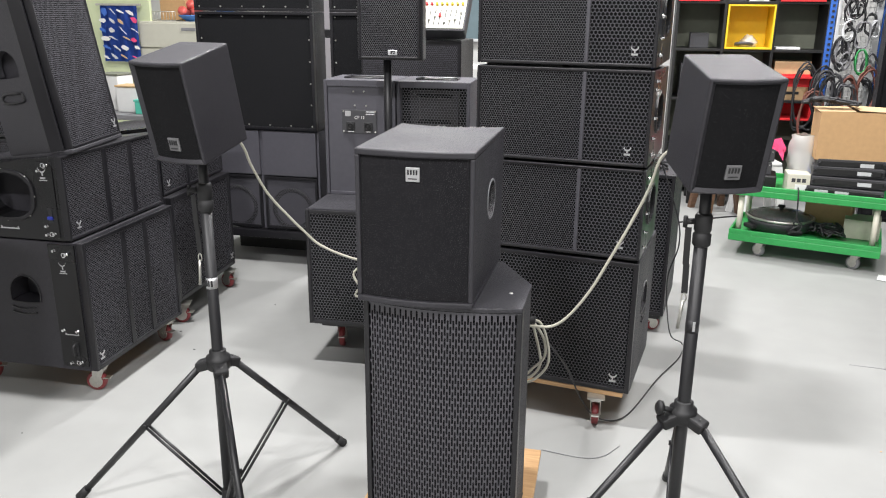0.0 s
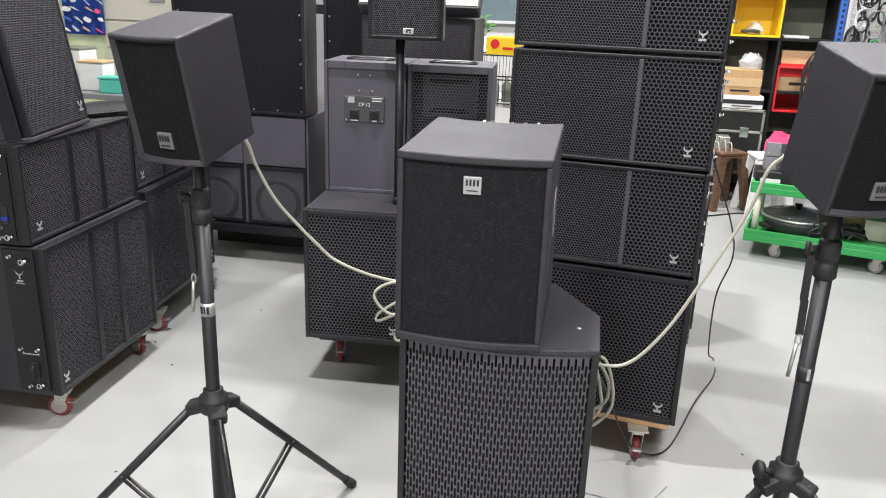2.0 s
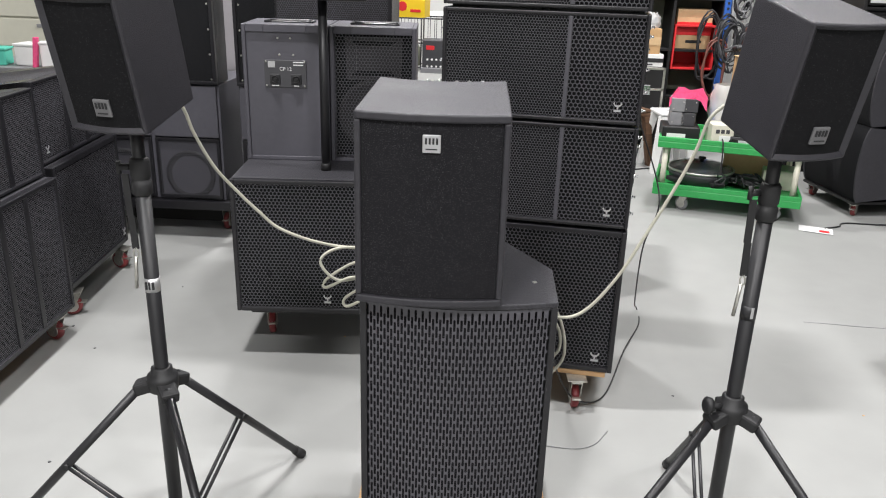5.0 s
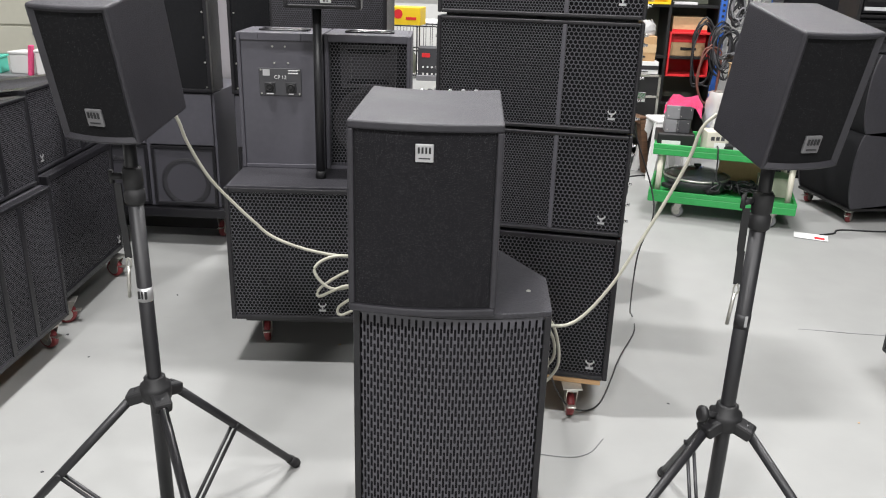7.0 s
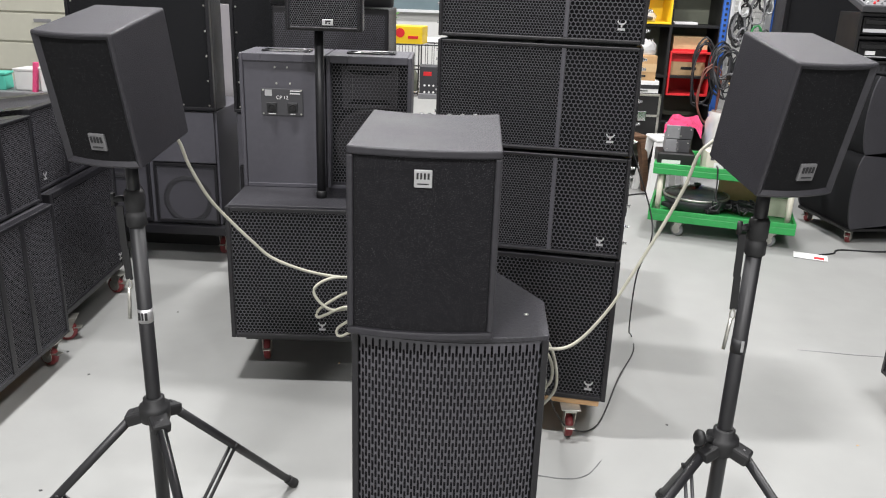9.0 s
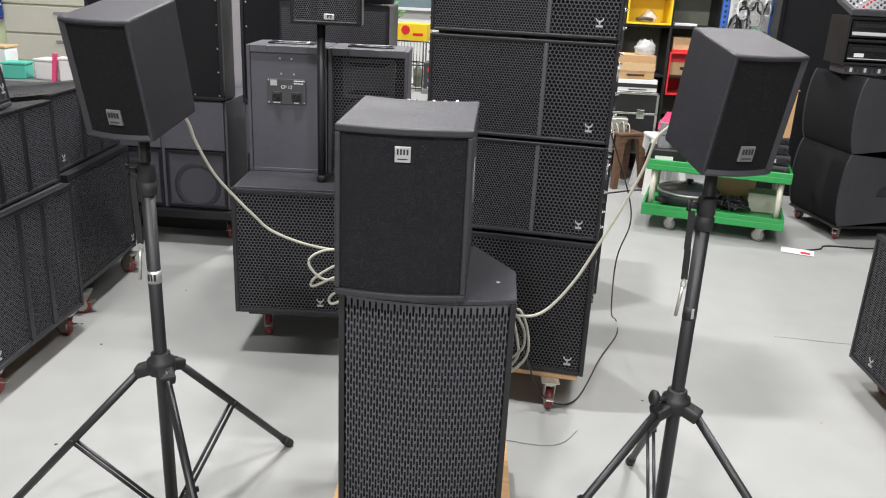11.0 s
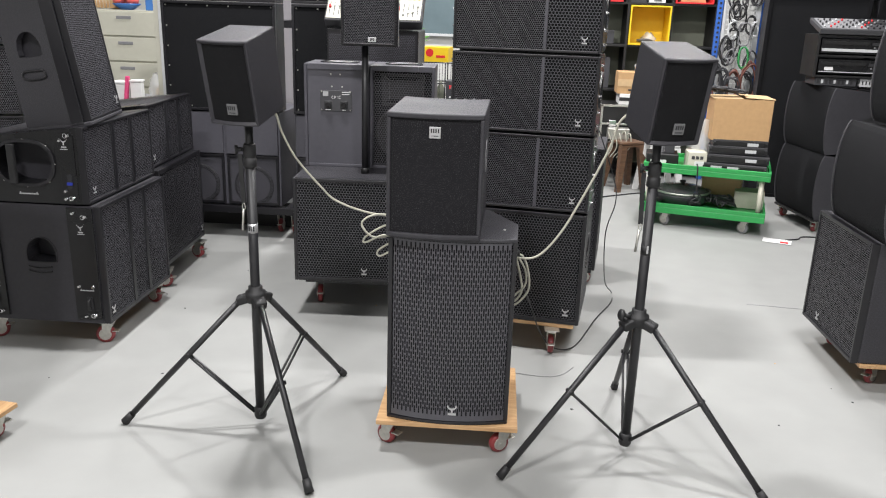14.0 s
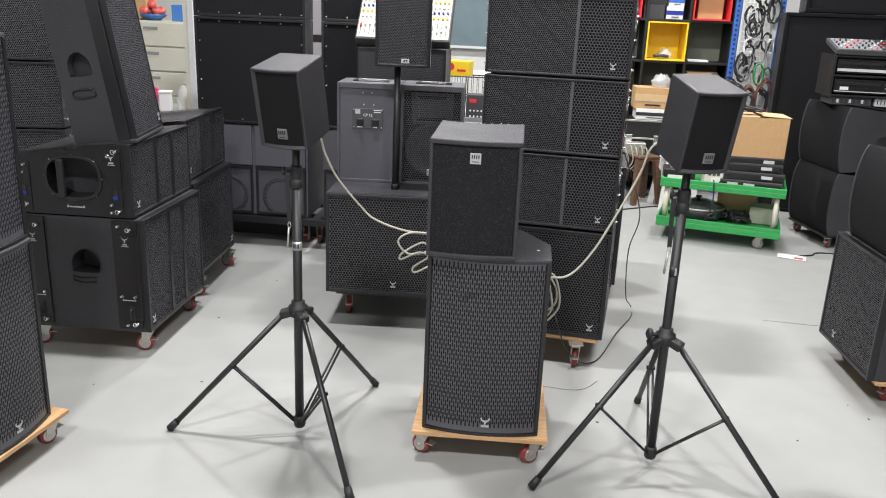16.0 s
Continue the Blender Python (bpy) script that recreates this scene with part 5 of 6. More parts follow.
grid = [[bm.verts.new((-0.2 + 0.4 * i / nx, 0.012 * math.sin(i * 1.3) + 0.006 * math.sin(j), 0.52 * j / nz)) for i in range(nx + 1)] for j in range(nz + 1)]
for j in range(nz):
    for i in range(nx):
        bm.faces.new((grid[j][i], grid[j][i + 1], grid[j + 1][i + 1], grid[j + 1][i]))
bmesh.ops.solidify(bm, geom=bm.faces[:], thickness=0.004)
part("cloth", bm, M_TOWEL, tw)
for k in range(24):
    x, z = -0.16 + (k % 4) * 0.105 + rng.uniform(-0.025, 0.025), 0.045 + (k // 4) * 0.085 + rng.uniform(-0.015, 0.015)
    bm = bmesh.new()
    sx, sz, tw_a = rng.uniform(0.03, 0.052), rng.uniform(0.018, 0.036), rng.uniform(0, 3)
    prism(bm, [(x + math.cos(a + tw_a) * sx * rng.uniform(0.7, 1.2), z + math.sin(a) * sz * rng.uniform(0.7, 1.2)) for a in [j * 0.785 for j in range(8)]], -0.026, -0.020, axis="y")
    part("patch", bm, [M_WHITE, M_RACKGREY, M_CARDIN, M_WHITE, M_RACKBLUE, M_RACKGREY, M_WHITE, M_PINK][(k * 5) % 8], tw)
pbox("rail", (-0.24, -0.005, 0.52), (0.24, 0.02, 0.54), M_STEEL, tw, 0.003)
pn = thing("partition", "pale green partition panel with steel edge post", "partition", at=pose(-4.75, 7.05, 0))
pbox("panel", (-1.2, 0, 0), (0.3, 0.04, 2.2), M_WALLG, pn, 0.002)
pp = thing("glass_partition", "pale steel post with glass edge", "partition", at=pose(-3.03, 5.62, 0))
pbox("post", (-0.02, 0, 0), (0.03, 0.05, 2.2), M_RACKGREY, pp, 0.004)
pbox("edge_strip", (-0.06, 0.01, 0), (-0.02, 0.03, 2.2), M_CABINET, pp, 0.002)

dk = thing("side_desk", "grey desk behind the speakers covered with tubs", "desk", at=pose(-3.5, 5.55, 0))
pbox("desktop", (-0.9, 0, 0.75), (0.46, 0.6, 0.79), M_MIDGREY, dk, 0.005)
for x in (-0.85, 0.40):
    pbox("side_board", (x - 0.015, 0.03, 0), (x + 0.015, 0.57, 0.75), M_MIDGREY, dk, 0.002)


def tub(x, y, z, w, d, h, m, label, lid=None):
    t = thing("tub", label, "tub", "tubs on the desk", pose(x, y, z, 0, 0, rng.uniform(-12, 12)))
    bm = bmesh.new()
    pts = [(-w / 2, 0), (w / 2, 0), (w / 2, d), (-w / 2, d)]
    prism(bm, pts, 0, h, 0.008)
    part("body", bm, m, t)
    pbox("lid", (-w / 2 - 0.006, -0.006, h), (w / 2 + 0.006, d + 0.006, h + 0.016), lid or M_WHITE, t, 0.004)
    return t


tub(-3.66, 5.62, 0.79, 0.16, 0.14, 0.10, M_MINT, "mint green lidded tub on desk", M_MINT)
tub(-3.45, 5.65, 0.79, 0.16, 0.15, 0.13, M_WHITE, "white lidded tub on desk")
tub(-3.28, 5.62, 0.79, 0.09, 0.09, 0.15, M_WHITE, "white lidded tub on desk")
tub(-3.86, 5.7, 0.79, 0.2, 0.16, 0.2, M_WHITE, "white lidded tub on desk", M_CARDIN)
tub(-4.1, 5.8, 0.79, 0.2, 0.2, 0.28, M_WHITE, "pale lidded tub on desk", M_OLIVE)
bm = bmesh.new()
box(bm, (-0.012, -0.02, 0), (0.012, 0.02, 0.2), 0.004)
solo("pink_marker", bm, M_PINK, "pink upright strip beside white tub", "strip", at=pose(-3.36, 5.6, 0.79, 0, 8, 0))


def bag(at, w, h, label, mouth=0.8, material=M_FILM, seed=1):
    r = random.Random(seed)
    bm = bmesh.new()
    rows = []
    for j in range(9):
        u = j / 8
        rad = w / 2 * (0.75 + 0.35 * math.sin(u * 2.6)) * (1 - (1 - mouth) * u)
        rows.append([bm.verts.new((rad * (1 + r.uniform(-0.16, 0.16)) * math.cos(k * 0.3927), rad * (1 + r.uniform(-0.16, 0.16)) * math.sin(k * 0.3927), h * u + r.uniform(-0.01, 0.01))) for k in range(16)])
    for a, b in zip(rows, rows[1:]):
        for k in range(16):
            f = bm.faces.new((a[k], a[(k + 1) % 16], b[(k + 1) % 16], b[k]))
            f.smooth = True
    bm.faces.new(rows[0][::-1])
    return solo("plastic_bag", bm, material, label, "bag", "plastic bags", at)


bag(pose(-3.12, 5.75, 0.79), 0.24, 0.22, "crumpled clear plastic bag with packed food", 0.5, M_FILM, 3)
bm = bmesh.new()
lathe(bm, [(0.05, 0), (0.07, 0.03), (0.06, 0.09), (0.02, 0.11)], seg=12)
solo("bread_roll", bm, M_CARDIN, "pale bread roll inside plastic bag", "bread", at=pose(-3.10, 5.75, 0.80))

# ---- cube shelf with cable rack ----
sh = thing("cube_shelf", "black cube shelf with coloured inserts", "shelf", at=pose(0.45, 7.5, 0))
for x in (0.0, 0.40, 0.815, 1.235):
    pbox("upright", (x - 0.012, 0.0, 0), (x + 0.012, 0.38, 2.1), M_SHELF, sh, 0.002)
for z in (0.06, 0.46, 0.86, 1.29, 1.69, 2.08):
    pbox("shelf_board", (-0.012, 0.002, z - 0.011), (1.247, 0.38, z + 0.011), M_SHELF, sh, 0.002)
pbox("back_board", (-0.01, 0.38, 0), (1.24, 0.39, 2.1), M_OLIVE, sh, 0)


def insert(x, z, w, h, m, label):
    t = thing("cube_insert", label, "box", "cube inserts", pose(x, 7.485, z))
    f = 0.014
    for nm, lo, hi in (("side", (0, 0, 0), (f, 0.36, h)), ("side", (w - f, 0, 0), (w, 0.36, h)), ("base", (f, 0, 0), (w - f, 0.36, f)), ("top", (f, 0, h - f), (w - f, 0.36, h)), ("back", (f, 0.34, f), (w - f, 0.36, h - f))):
        pbox(nm, lo, hi, m, t, 0.001)
    return t


insert(0.868, 1.302, 0.39, 0.372, M_YELLOW, "yellow open cube insert in shelf")
insert(1.285, 0.70, 0.36, 0.375, M_REDBOX, "red open cube insert in shelf")
insert(1.285, 1.70, 0.36, 0.36, M_REDBOX, "red open cube insert in shelf")
insert(0.45, 1.70, 0.34, 0.36, M_REDBOX, "red open cube insert in shelf")
bag(pose(1.08, 7.62, 1.32), 0.18, 0.10, "crumpled clear plastic bag in yellow cube", 0.3, M_FILM, 9)
bm = bmesh.new()
tube(bm, [(-0.09, 0, 0.02), (-0.02, -0.03, 0.03), (0.05, 0.0, 0.02), (0.0, 0.03, 0.03), (-0.07, 0.02, 0.02)], 0.016, 8, 5)
solo("cable_bundle", bm, M_DARKGREY, "dark cable bundle lying in yellow cube", "cable", at=pose(1.05, 7.56, 1.32))


def carton(x, y, z, w, d, h, m, label, band=None, yaw=0):
    t = thing("carton", label, "box", "shelf cartons", pose(x, y, z, 0, 0, yaw))
    pbox("body", (-w / 2, 0, 0), (w / 2, d, h), m, t, 0.003)
    if band:
        pbox("print", (-w / 2 - 0.001, -0.003, h * 0.35), (w / 2 + 0.001, 0.003, h * 0.68), band, t, 0)
        pbox("print_bars", (-w * 0.2, -0.005, h * 0.15), (w * 0.25, 0.0, h * 0.22), M_INK, t, 0)
    return t


carton(1.46, 7.55, 0.872, 0.30, 0.28, 0.33, M_CARDIN, "brown printed carton with red band on shelf", M_REDBOX)
carton(1.47, 7.6, 1.715, 0.24, 0.26, 0.28, M_CARD, "brown carton standing in red cube")
carton(1.12, 7.55, 1.70, 0.16, 0.25, 0.12, M_WHITE, "white small carton on shelf", M_BLUE)
carton(1.13, 7.56, 1.822, 0.15, 0.22, 0.10, M_WHITE, "pale blue small carton on shelf", M_RACKBLUE)
carton(0.92, 7.55, 1.70, 0.20, 0.25, 0.13, M_DARKGREY, "dark plastic charger box on shelf")
carton(0.93, 7.58, 1.83, 0.22, 0.2, 0.10, M_INK, "black plastic case on shelf")
carton(0.66, 7.6, 1.302, 0.16, 0.16, 0.13, M_DARKGREY, "small dark speaker block on shelf")
carton(1.40, 7.55, 1.302, 0.20, 0.22, 0.02, M_PAPER, "flat white papers on shelf")
carton(0.62, 7.55, 0.872, 0.2, 0.2, 0.3, M_DARKGREY, "dark plastic box on shelf")

ck = thing("cable_rack", "blue steel rack with white wire grid for cables", "rack", at=pose(1.68, 7.45, 0))
for x, m, w in ((0.0, M_RACKBLUE, 0.05), (0.06, M_RACKGREY, 0.03), (0.36, M_RACKGREY, 0.05), (0.415, M_RACKBLUE, 0.05)):
    u = pbox("upright", (x, 0.02, 0), (x + w, 0.07, 2.2), m, ck, 0.003)
    if m is M_RACKBLUE:
        for k in range(30):
            pbox("slot", (x + w * 0.3, 0.017, 0.85 + k * 0.045), (x + w * 0.7, 0.024, 0.87 + k * 0.045), M_INK, u, 0)
for i in range(8):
    pcyl("grid_wire", (0.09 + i * 0.036, 0.03, 0.9), (0.09 + i * 0.036, 0.03, 2.2), 0.0035, M_WHITE, ck, seg=6)
for k in range(28):
    pcyl("grid_wire", (0.08, 0.026, 0.92 + k * 0.046), (0.37, 0.026, 0.92 + k * 0.046), 0.0035, M_WHITE, ck, seg=6)


def coil(x, y, z, r, turns, m, seed, rc=0.006, label="coiled black cable hanging on wire grid", drop=1.3):
    rr = random.Random(seed)
    pts = []
    for k in range(turns * 8):
        a = k * math.pi / 4 + rr.uniform(-0.1, 0.1)
        s = r * rr.uniform(0.75, 1.1)
        pts.append((s * 0.62 * math.cos(a), rr.uniform(-0.025, 0.015), s * drop * math.sin(a)))
    bm = bmesh.new()
    tube(bm, pts, rc, 6, 3)
    return solo("cable_coil", bm, m, label, "cable", "hanging cable coils", pose(x, y, z))


for k in range(26):
    coil(1.78 + rng.uniform(0, 0.27), 7.40 + rng.uniform(-0.03, 0.02), 1.15 + rng.uniform(0, 0.85), rng.uniform(0.05, 0.11), 3, rng.choice([M_INK, M_INK, M_DARKGREY, M_INK, M_MIDGREY, M_RACKGREY]), k)
for k in range(9):
    coil(1.66 + rng.uniform(0, 0.38), 7.32 + rng.uniform(-0.05, 0.02), 0.88 + rng.uniform(-0.1, 0.1), rng.uniform(0.09, 0.15), 4, rng.choice([M_INK, M_BROWNCABLE, M_BROWNCABLE, M_DARKGREY]), 50 + k, 0.007, "long dark cable loop hanging low on rack", 1.5)
coil(1.95, 7.37, 1.22, 0.08, 3, M_GREENCABLE, 77, 0.006, "green cable coil hanging on wire grid")
coil(1.60, 7.30, 0.74, 0.17, 4, M_BROWNCABLE, 79, 0.007, "brown cable loop hanging low on rack", 1.5)
coil(1.55, 7.34, 0.9, 0.18, 4, M_INK, 80, 0.008, "long dark cable loop hanging low on rack", 1.6)

# ---- stools, flight case and boxes in front of the shelf ----


def stool(at, m, label, h, w, taper, name):
    t = thing(name, label, "stool", at=at)
    bm = bmesh.new()
    box(bm, (-w / 2, -w / 2, h - 0.03), (w / 2, w / 2, h), 0.012, 3)
    part("seat", bm, m, t)
    pbox("seat_slot", (-0.045, -0.01, h - 0.001), (0.045, 0.01, h + 0.001), M_INK, t, 0)
    for sx in (-1, 1):
        for sy in (-1, 1):
            bm = bmesh.new()
            a, b, k = w / 2 - 0.03, w / 2 + taper, 0.022
            lo = [bm.verts.new((sx * b + dx * k, sy * b + dy * k, 0)) for dx, dy in ((-1, -1), (1, -1), (1, 1), (-1, 1))]
            hi = [bm.verts.new((sx * a + dx * k * 1.4, sy * a + dy * k * 1.4, h - 0.03)) for dx, dy in ((-1, -1), (1, -1), (1, 1), (-1, 1))]
            for i in range(4):
                bm.faces.new((lo[i], lo[(i + 1) % 4], hi[(i + 1) % 4], hi[i]))
            bm.faces.new(lo)
            bm.faces.new(hi)
            part("leg", bm, m, t)
    for sy in (-1, 1):
        bm = bmesh.new()
        pts = []
        for i in range(9):
            a = math.pi * i / 8
            pts.append(((w / 2 - 0.01) * math.cos(a), h - 0.16 + 0.12 * math.sin(a)))
        prism(bm, pts[:] + [(-w / 2 + 0.0, h - 0.03), (w / 2 - 0.0, h - 0.03)], sy * (w / 2 - 0.01) - 0.008, sy * (w / 2 - 0.01) + 0.008, axis="y")
        part("apron", bm, m, t)
    return t


stool(pose(1.16, 6.72, 0, 0, 0, 10), M_WHITE, "white moulded plastic stool with open legs", 0.47, 0.26, 0.03, "plastic_stool")
stool(pose(0.86, 6.85, 0, 0, 0, 25), M_DARKWOOD, "dark wooden stool beside flight case", 0.46, 0.24, 0.02, "wooden_stool")
fc = thing("flight_case", "black flight case with steel edges and corners", "case", at=pose(0.88, 7.02, 0.0))
pbox("body", (-0.26, 0, 0.40), (0.26, 0.4, 0.76), M_SHELF, fc, 0.003)
for z in (0.40, 0.575, 0.745):
    pbox("edge", (-0.265, -0.006, z), (0.265, 0.012, z + 0.018), M_STEEL, fc, 0.002)
for x in (-0.265, 0.245):
    pbox("edge", (x, -0.006, 0.40), (x + 0.02, 0.012, 0.763), M_STEEL, fc, 0.002)
for x in (-0.15, 0.12):
    pbox("latch", (x - 0.035, -0.012, 0.54), (x + 0.035, 0.0, 0.62), M_CHROME, fc, 0.004)
for x in (-0.22, 0.22):
    for y in (0.05, 0.35):
        pbox("leg", (x - 0.02, y - 0.02, 0), (x + 0.02, y + 0.02, 0.4), M_SHELF, fc, 0)
carton(0.95, 7.05, 0.765, 0.34, 0.25, 0.10, M_WHITE, "white printed carton on flight case", M_INK)
carton(0.92, 7.06, 0.866, 0.33, 0.25, 0.20, M_CARD, "brown taped cardboard carton on flight case", M_CARDIN)
bag(pose(1.0, 7.16, 1.07), 0.2, 0.12, "crumpled clear plastic bag on carton", 0.5, M_FILM, 15)
cs = thing("connector_box", "silver metal connector box with short leads", "box", at=pose(0.78, 6.92, 0.46))
pbox("body", (-0.1, -0.06, 0), (0.1, 0.06, 0.10), M_STEEL, cs, 0.006)
bm = bmesh.new()
for k in range(5):
    tube(bm, [(-0.08 + k * 0.04, -0.06, 0.05), (-0.1 + k * 0.05, -0.13, 0.06 + 0.02 * (k % 2)), (-0.06 + k * 0.04, -0.16, -0.05), (-0.1 + k * 0.03, -0.12, -0.16)], 0.005, 6, 5)
part("leads", bm, M_CREAM, cs)

# ---- green trolley with its load ----
GC = pose(1.268, 5.425, 0, 0, 0, -15.1)
gt = thing("trolley", "green steel two-shelf trolley with ivory posts", "trolley", at=GC)
for z0, z1 in ((0.105, 0.185), (0.425, 0.498)):
    s = pbox("shelf", (-0.465, 0, z0), (0.465, 0.56, z1 - 0.03), M_GREEN, gt, 0.006)
    for lo, hi in (((-0.465, 0, z1 - 0.032), (0.465, 0.018, z1)), ((-0.465, 0.542, z1 - 0.032), (0.465, 0.56, z1)), ((-0.465, 0.018, z1 - 0.032), (-0.447, 0.542, z1)), ((0.447, 0.018, z1 - 0.032), (0.465, 0.542, z1))):
        pbox("shelf_lip", lo, hi, M_GREEN, s, 0.004)
for x in (-0.41, 0.41):
    for y in (0.05, 0.51):
        pcyl("post", (x, y, 0.15), (x, y, 0.43), 0.019, M_IVORY, gt)
for x in (-0.25, 0.335):
    for y, a in ((0.06, 60), (0.48, 70)):
        caster(gt, x, y, 0.105, a, r=0.045, wheel=M_MIDGREY, brake=False)
bx = thing("cardboard_box", "large brown cardboard box with open flaps on amplifiers", "box", at=GC @ pose(0.21, 0.10, 0.70, 0, 0, 12))
for lo, hi in (((-0.21, 0, 0), (0.21, 0.005, 0.31)), ((-0.21, 0.295, 0), (0.21, 0.30, 0.31)), ((-0.21, 0.005, 0), (-0.205, 0.295, 0.31)), ((0.205, 0.005, 0), (0.21, 0.295, 0.31)), ((-0.205, 0.005, 0), (0.205, 0.295, 0.005))):
    pbox("side", lo, hi, M_CARD, bx, 0.001)
for x0, x1, rot, z in ((-0.21, -0.0, -6, 0.0), (0.0, 0.21, 8, 0.008)):
    pbox("flap", (x0, 0.0, 0.312 + z), (x1, 0.30, 0.316 + z), M_CARDIN, bx, 0, "", pose(0, 0, 0, 0, rot * 0.25, 0))
bm = bmesh.new()
for k in range(9):
    tube(bm, [(-0.2 + rng.uniform(-0.05, 0.1), rng.uniform(0.05, 0.25), 0.015), (-0.1 + rng.uniform(-0.1, 0.1), rng.uniform(0, 0.2), 0.05), (0.0 + rng.uniform(-0.1, 0.1), rng.uniform(0.05, 0.2), 0.03), (0.08, rng.uniform(0.02, 0.2), 0.02)], 0.008, 6, 5)
solo("cable_heap", bm, M_INK, "loose heap of black cables on cardboard box", "cable", at=GC @ pose(0.13, 0.10, 1.03, 0, 0, 12), kind="stuff")
for k, (z, w, x) in enumerate(((0.47, 0.46, 0.20), (0.535, 0.44, 0.22), (0.60, 0.42, 0.21), (0.648, 0.40, 0.22))):
    a = thing("amplifier", "black rack amplifier lying on trolley", "amplifier", "amplifiers on the trolley", GC @ pose(x, 0.04 + 0.02 * k, z, 0, 0, 4 * k))
    pbox("case", (-w / 2, 0, 0), (w / 2, 0.42, 0.06), M_DARKGREY, a, 0.004)
    pbox("front_strip", (-w / 2 + 0.02, -0.008, 0.012), (w / 2 - 0.02, 0, 0.048), M_SHELF, a, 0.003)
    for x2 in (-0.12, 0.0) if k == 0 else (0.1,):
        pbox("label_plate", (x2 - 0.05, -0.011, 0.016), (x2 + 0.03, -0.007, 0.04), M_RACKGREY, a, 0)
    for x2 in (-w / 2 + 0.012, w / 2 - 0.012):
        pcyl("knob", (x2, 0, 0.03), (x2, -0.022, 0.03), 0.009, M_SHELF, a)
pw = thing("power_unit", "beige metal power unit with sockets on trolley", "power unit", at=GC @ pose(-0.07, 0.03, 0.47, 0, 0, 14))
pbox("body", (-0.07, 0, 0), (0.07, 0.16, 0.13), M_IVORY, pw, 0.005)
for k in range(3):
    pbox("socket", (-0.045 + k * 0.032, -0.003, 0.075), (-0.022 + k * 0.032, 0.002, 0.10), M_DARKGREY, pw, 0.001)
pbox("label_plate", (-0.02, -0.003, 0.02), (0.05, 0.002, 0.06), M_WHITE, pw, 0)
bm = bmesh.new()
tube(bm, [(0.0, -0.005, 0.04), (0.0, -0.04, 0.02), (0.005, -0.05, -0.08), (0.01, -0.045, -0.16), (0.03, -0.05, -0.2), (-0.02, -0.045, -0.24), (0.03, -0.04, -0.25), (0.05, -0.03, -0.2), (0.0, -0.03, -0.19), (0.04, 0.05, -0.27)], 0.005, 6, 6)
part("lead", bm, M_INK, pw)
bi = thing("plastic_bin", "black plastic tray with small grey units on trolley", "tray", at=GC @ pose(-0.33, 0.06, 0.47, 0, 0, 8))
pbox("tray", (-0.12, 0, 0), (0.12, 0.22, 0.09), M_SHELF, bi, 0.008)
pbox("label_plate", (-0.09, -0.003, 0.02), (0.03, 0.003, 0.045), M_WHITE, bi, 0)
for k, (x, z) in enumerate(((-0.03, 0.09), (-0.03, 0.18), (0.04, 0.09), (0.05, 0.18))):
    u = thing("converter", "small grey metal unit in tray", "unit", "units in the tray", GC @ pose(-0.33, 0.06, 0.47, 0, 0, 8) @ pose(x, 0.05, z))
    pbox("case", (-0.045, 0, 0), (0.045, 0.14, 0.085), M_MIDGREY if k < 2 else M_DARKGREY, u, 0.003)
    screws(u, [(-0.03, 0, 0.02), (0.03, 0, 0.065)], 0.004)
bm = bmesh.new()
g = []
for j in range(7):
    g.append([bm.verts.new((-0.12 + 0.04 * i, 0.03 * j, 0.015 * math.sin(i * 1.9 + j) + 0.02 * math.cos(j * 1.4) - (0.05 if i in (0, 6) else 0.0) - (0.06 if j == 0 else 0))) for i in range(7)])
for j in range(6):
    for i in range(6):
        f = bm.faces.new((g[j][i], g[j][i + 1], g[j + 1][i + 1], g[j + 1][i]))
        f.smooth = True
bmesh.ops.solidify(bm, geom=bm.faces[:], thickness=0.006)
solo("pink_cloth", bm, M_PINK, "crumpled pink cloth draped over grey units", "cloth", at=GC @ pose(-0.31, 0.12, 0.765))
bag(GC @ pose(-0.07, 0.26, 0.47), 0.2, 0.36, "tall white plastic bag standing on trolley", 0.95, clear_mat("white_bag", (0.72, 0.72, 0.70), 0.4, 0.5), 21)
pn2 = thing("electric_pan", "round electric frying pan with glass lid on lower shelf", "pan", at=GC @ pose(-0.17, 0.27, 0.157))
bm = bmesh.new()
lathe(bm, [(0.15, 0), (0.20, 0.015), (0.215, 0.07), (0.218, 0.085), (0.20, 0.085), (0.19, 0.03)], seg=32)
part("body", bm, M_DARKGREY, pn2)
bm = bmesh.new()
lathe(bm, [(0.222, 0.088), (0.224, 0.10), (0.215, 0.104), (0.21, 0.09)], seg=32)
part("lid_rim", bm, M_STEEL, pn2)
bm = bmesh.new()
lathe(bm, [(0.212, 0.10), (0.16, 0.125), (0.08, 0.138), (0.02, 0.14)], seg=32)
part("glass_lid", bm, M_GLASS, pn2)
bm = bmesh.new()
lathe(bm, [(0.012, 0.138), (0.014, 0.155), (0.026, 0.16), (0.024, 0.172), (0.01, 0.175)], seg=14)
part("knob", bm, M_RUBBER, pn2)
for a in (40, 220, -60):
    pbox("grip", (0.205, -0.05, 0.02), (0.25, 0.05, 0.05), M_RUBBER, pn2, 0.008, "", pose(0, 0, 0, 0, 0, a))
bm = bmesh.new()
for k in range(14):
    tube(bm, [(rng.uniform(-0.12, 0.12), rng.uniform(-0.08, 0.08), 0.01 + rng.uniform(0, 0.08)) for _ in range(6)], 0.007, 6, 4)
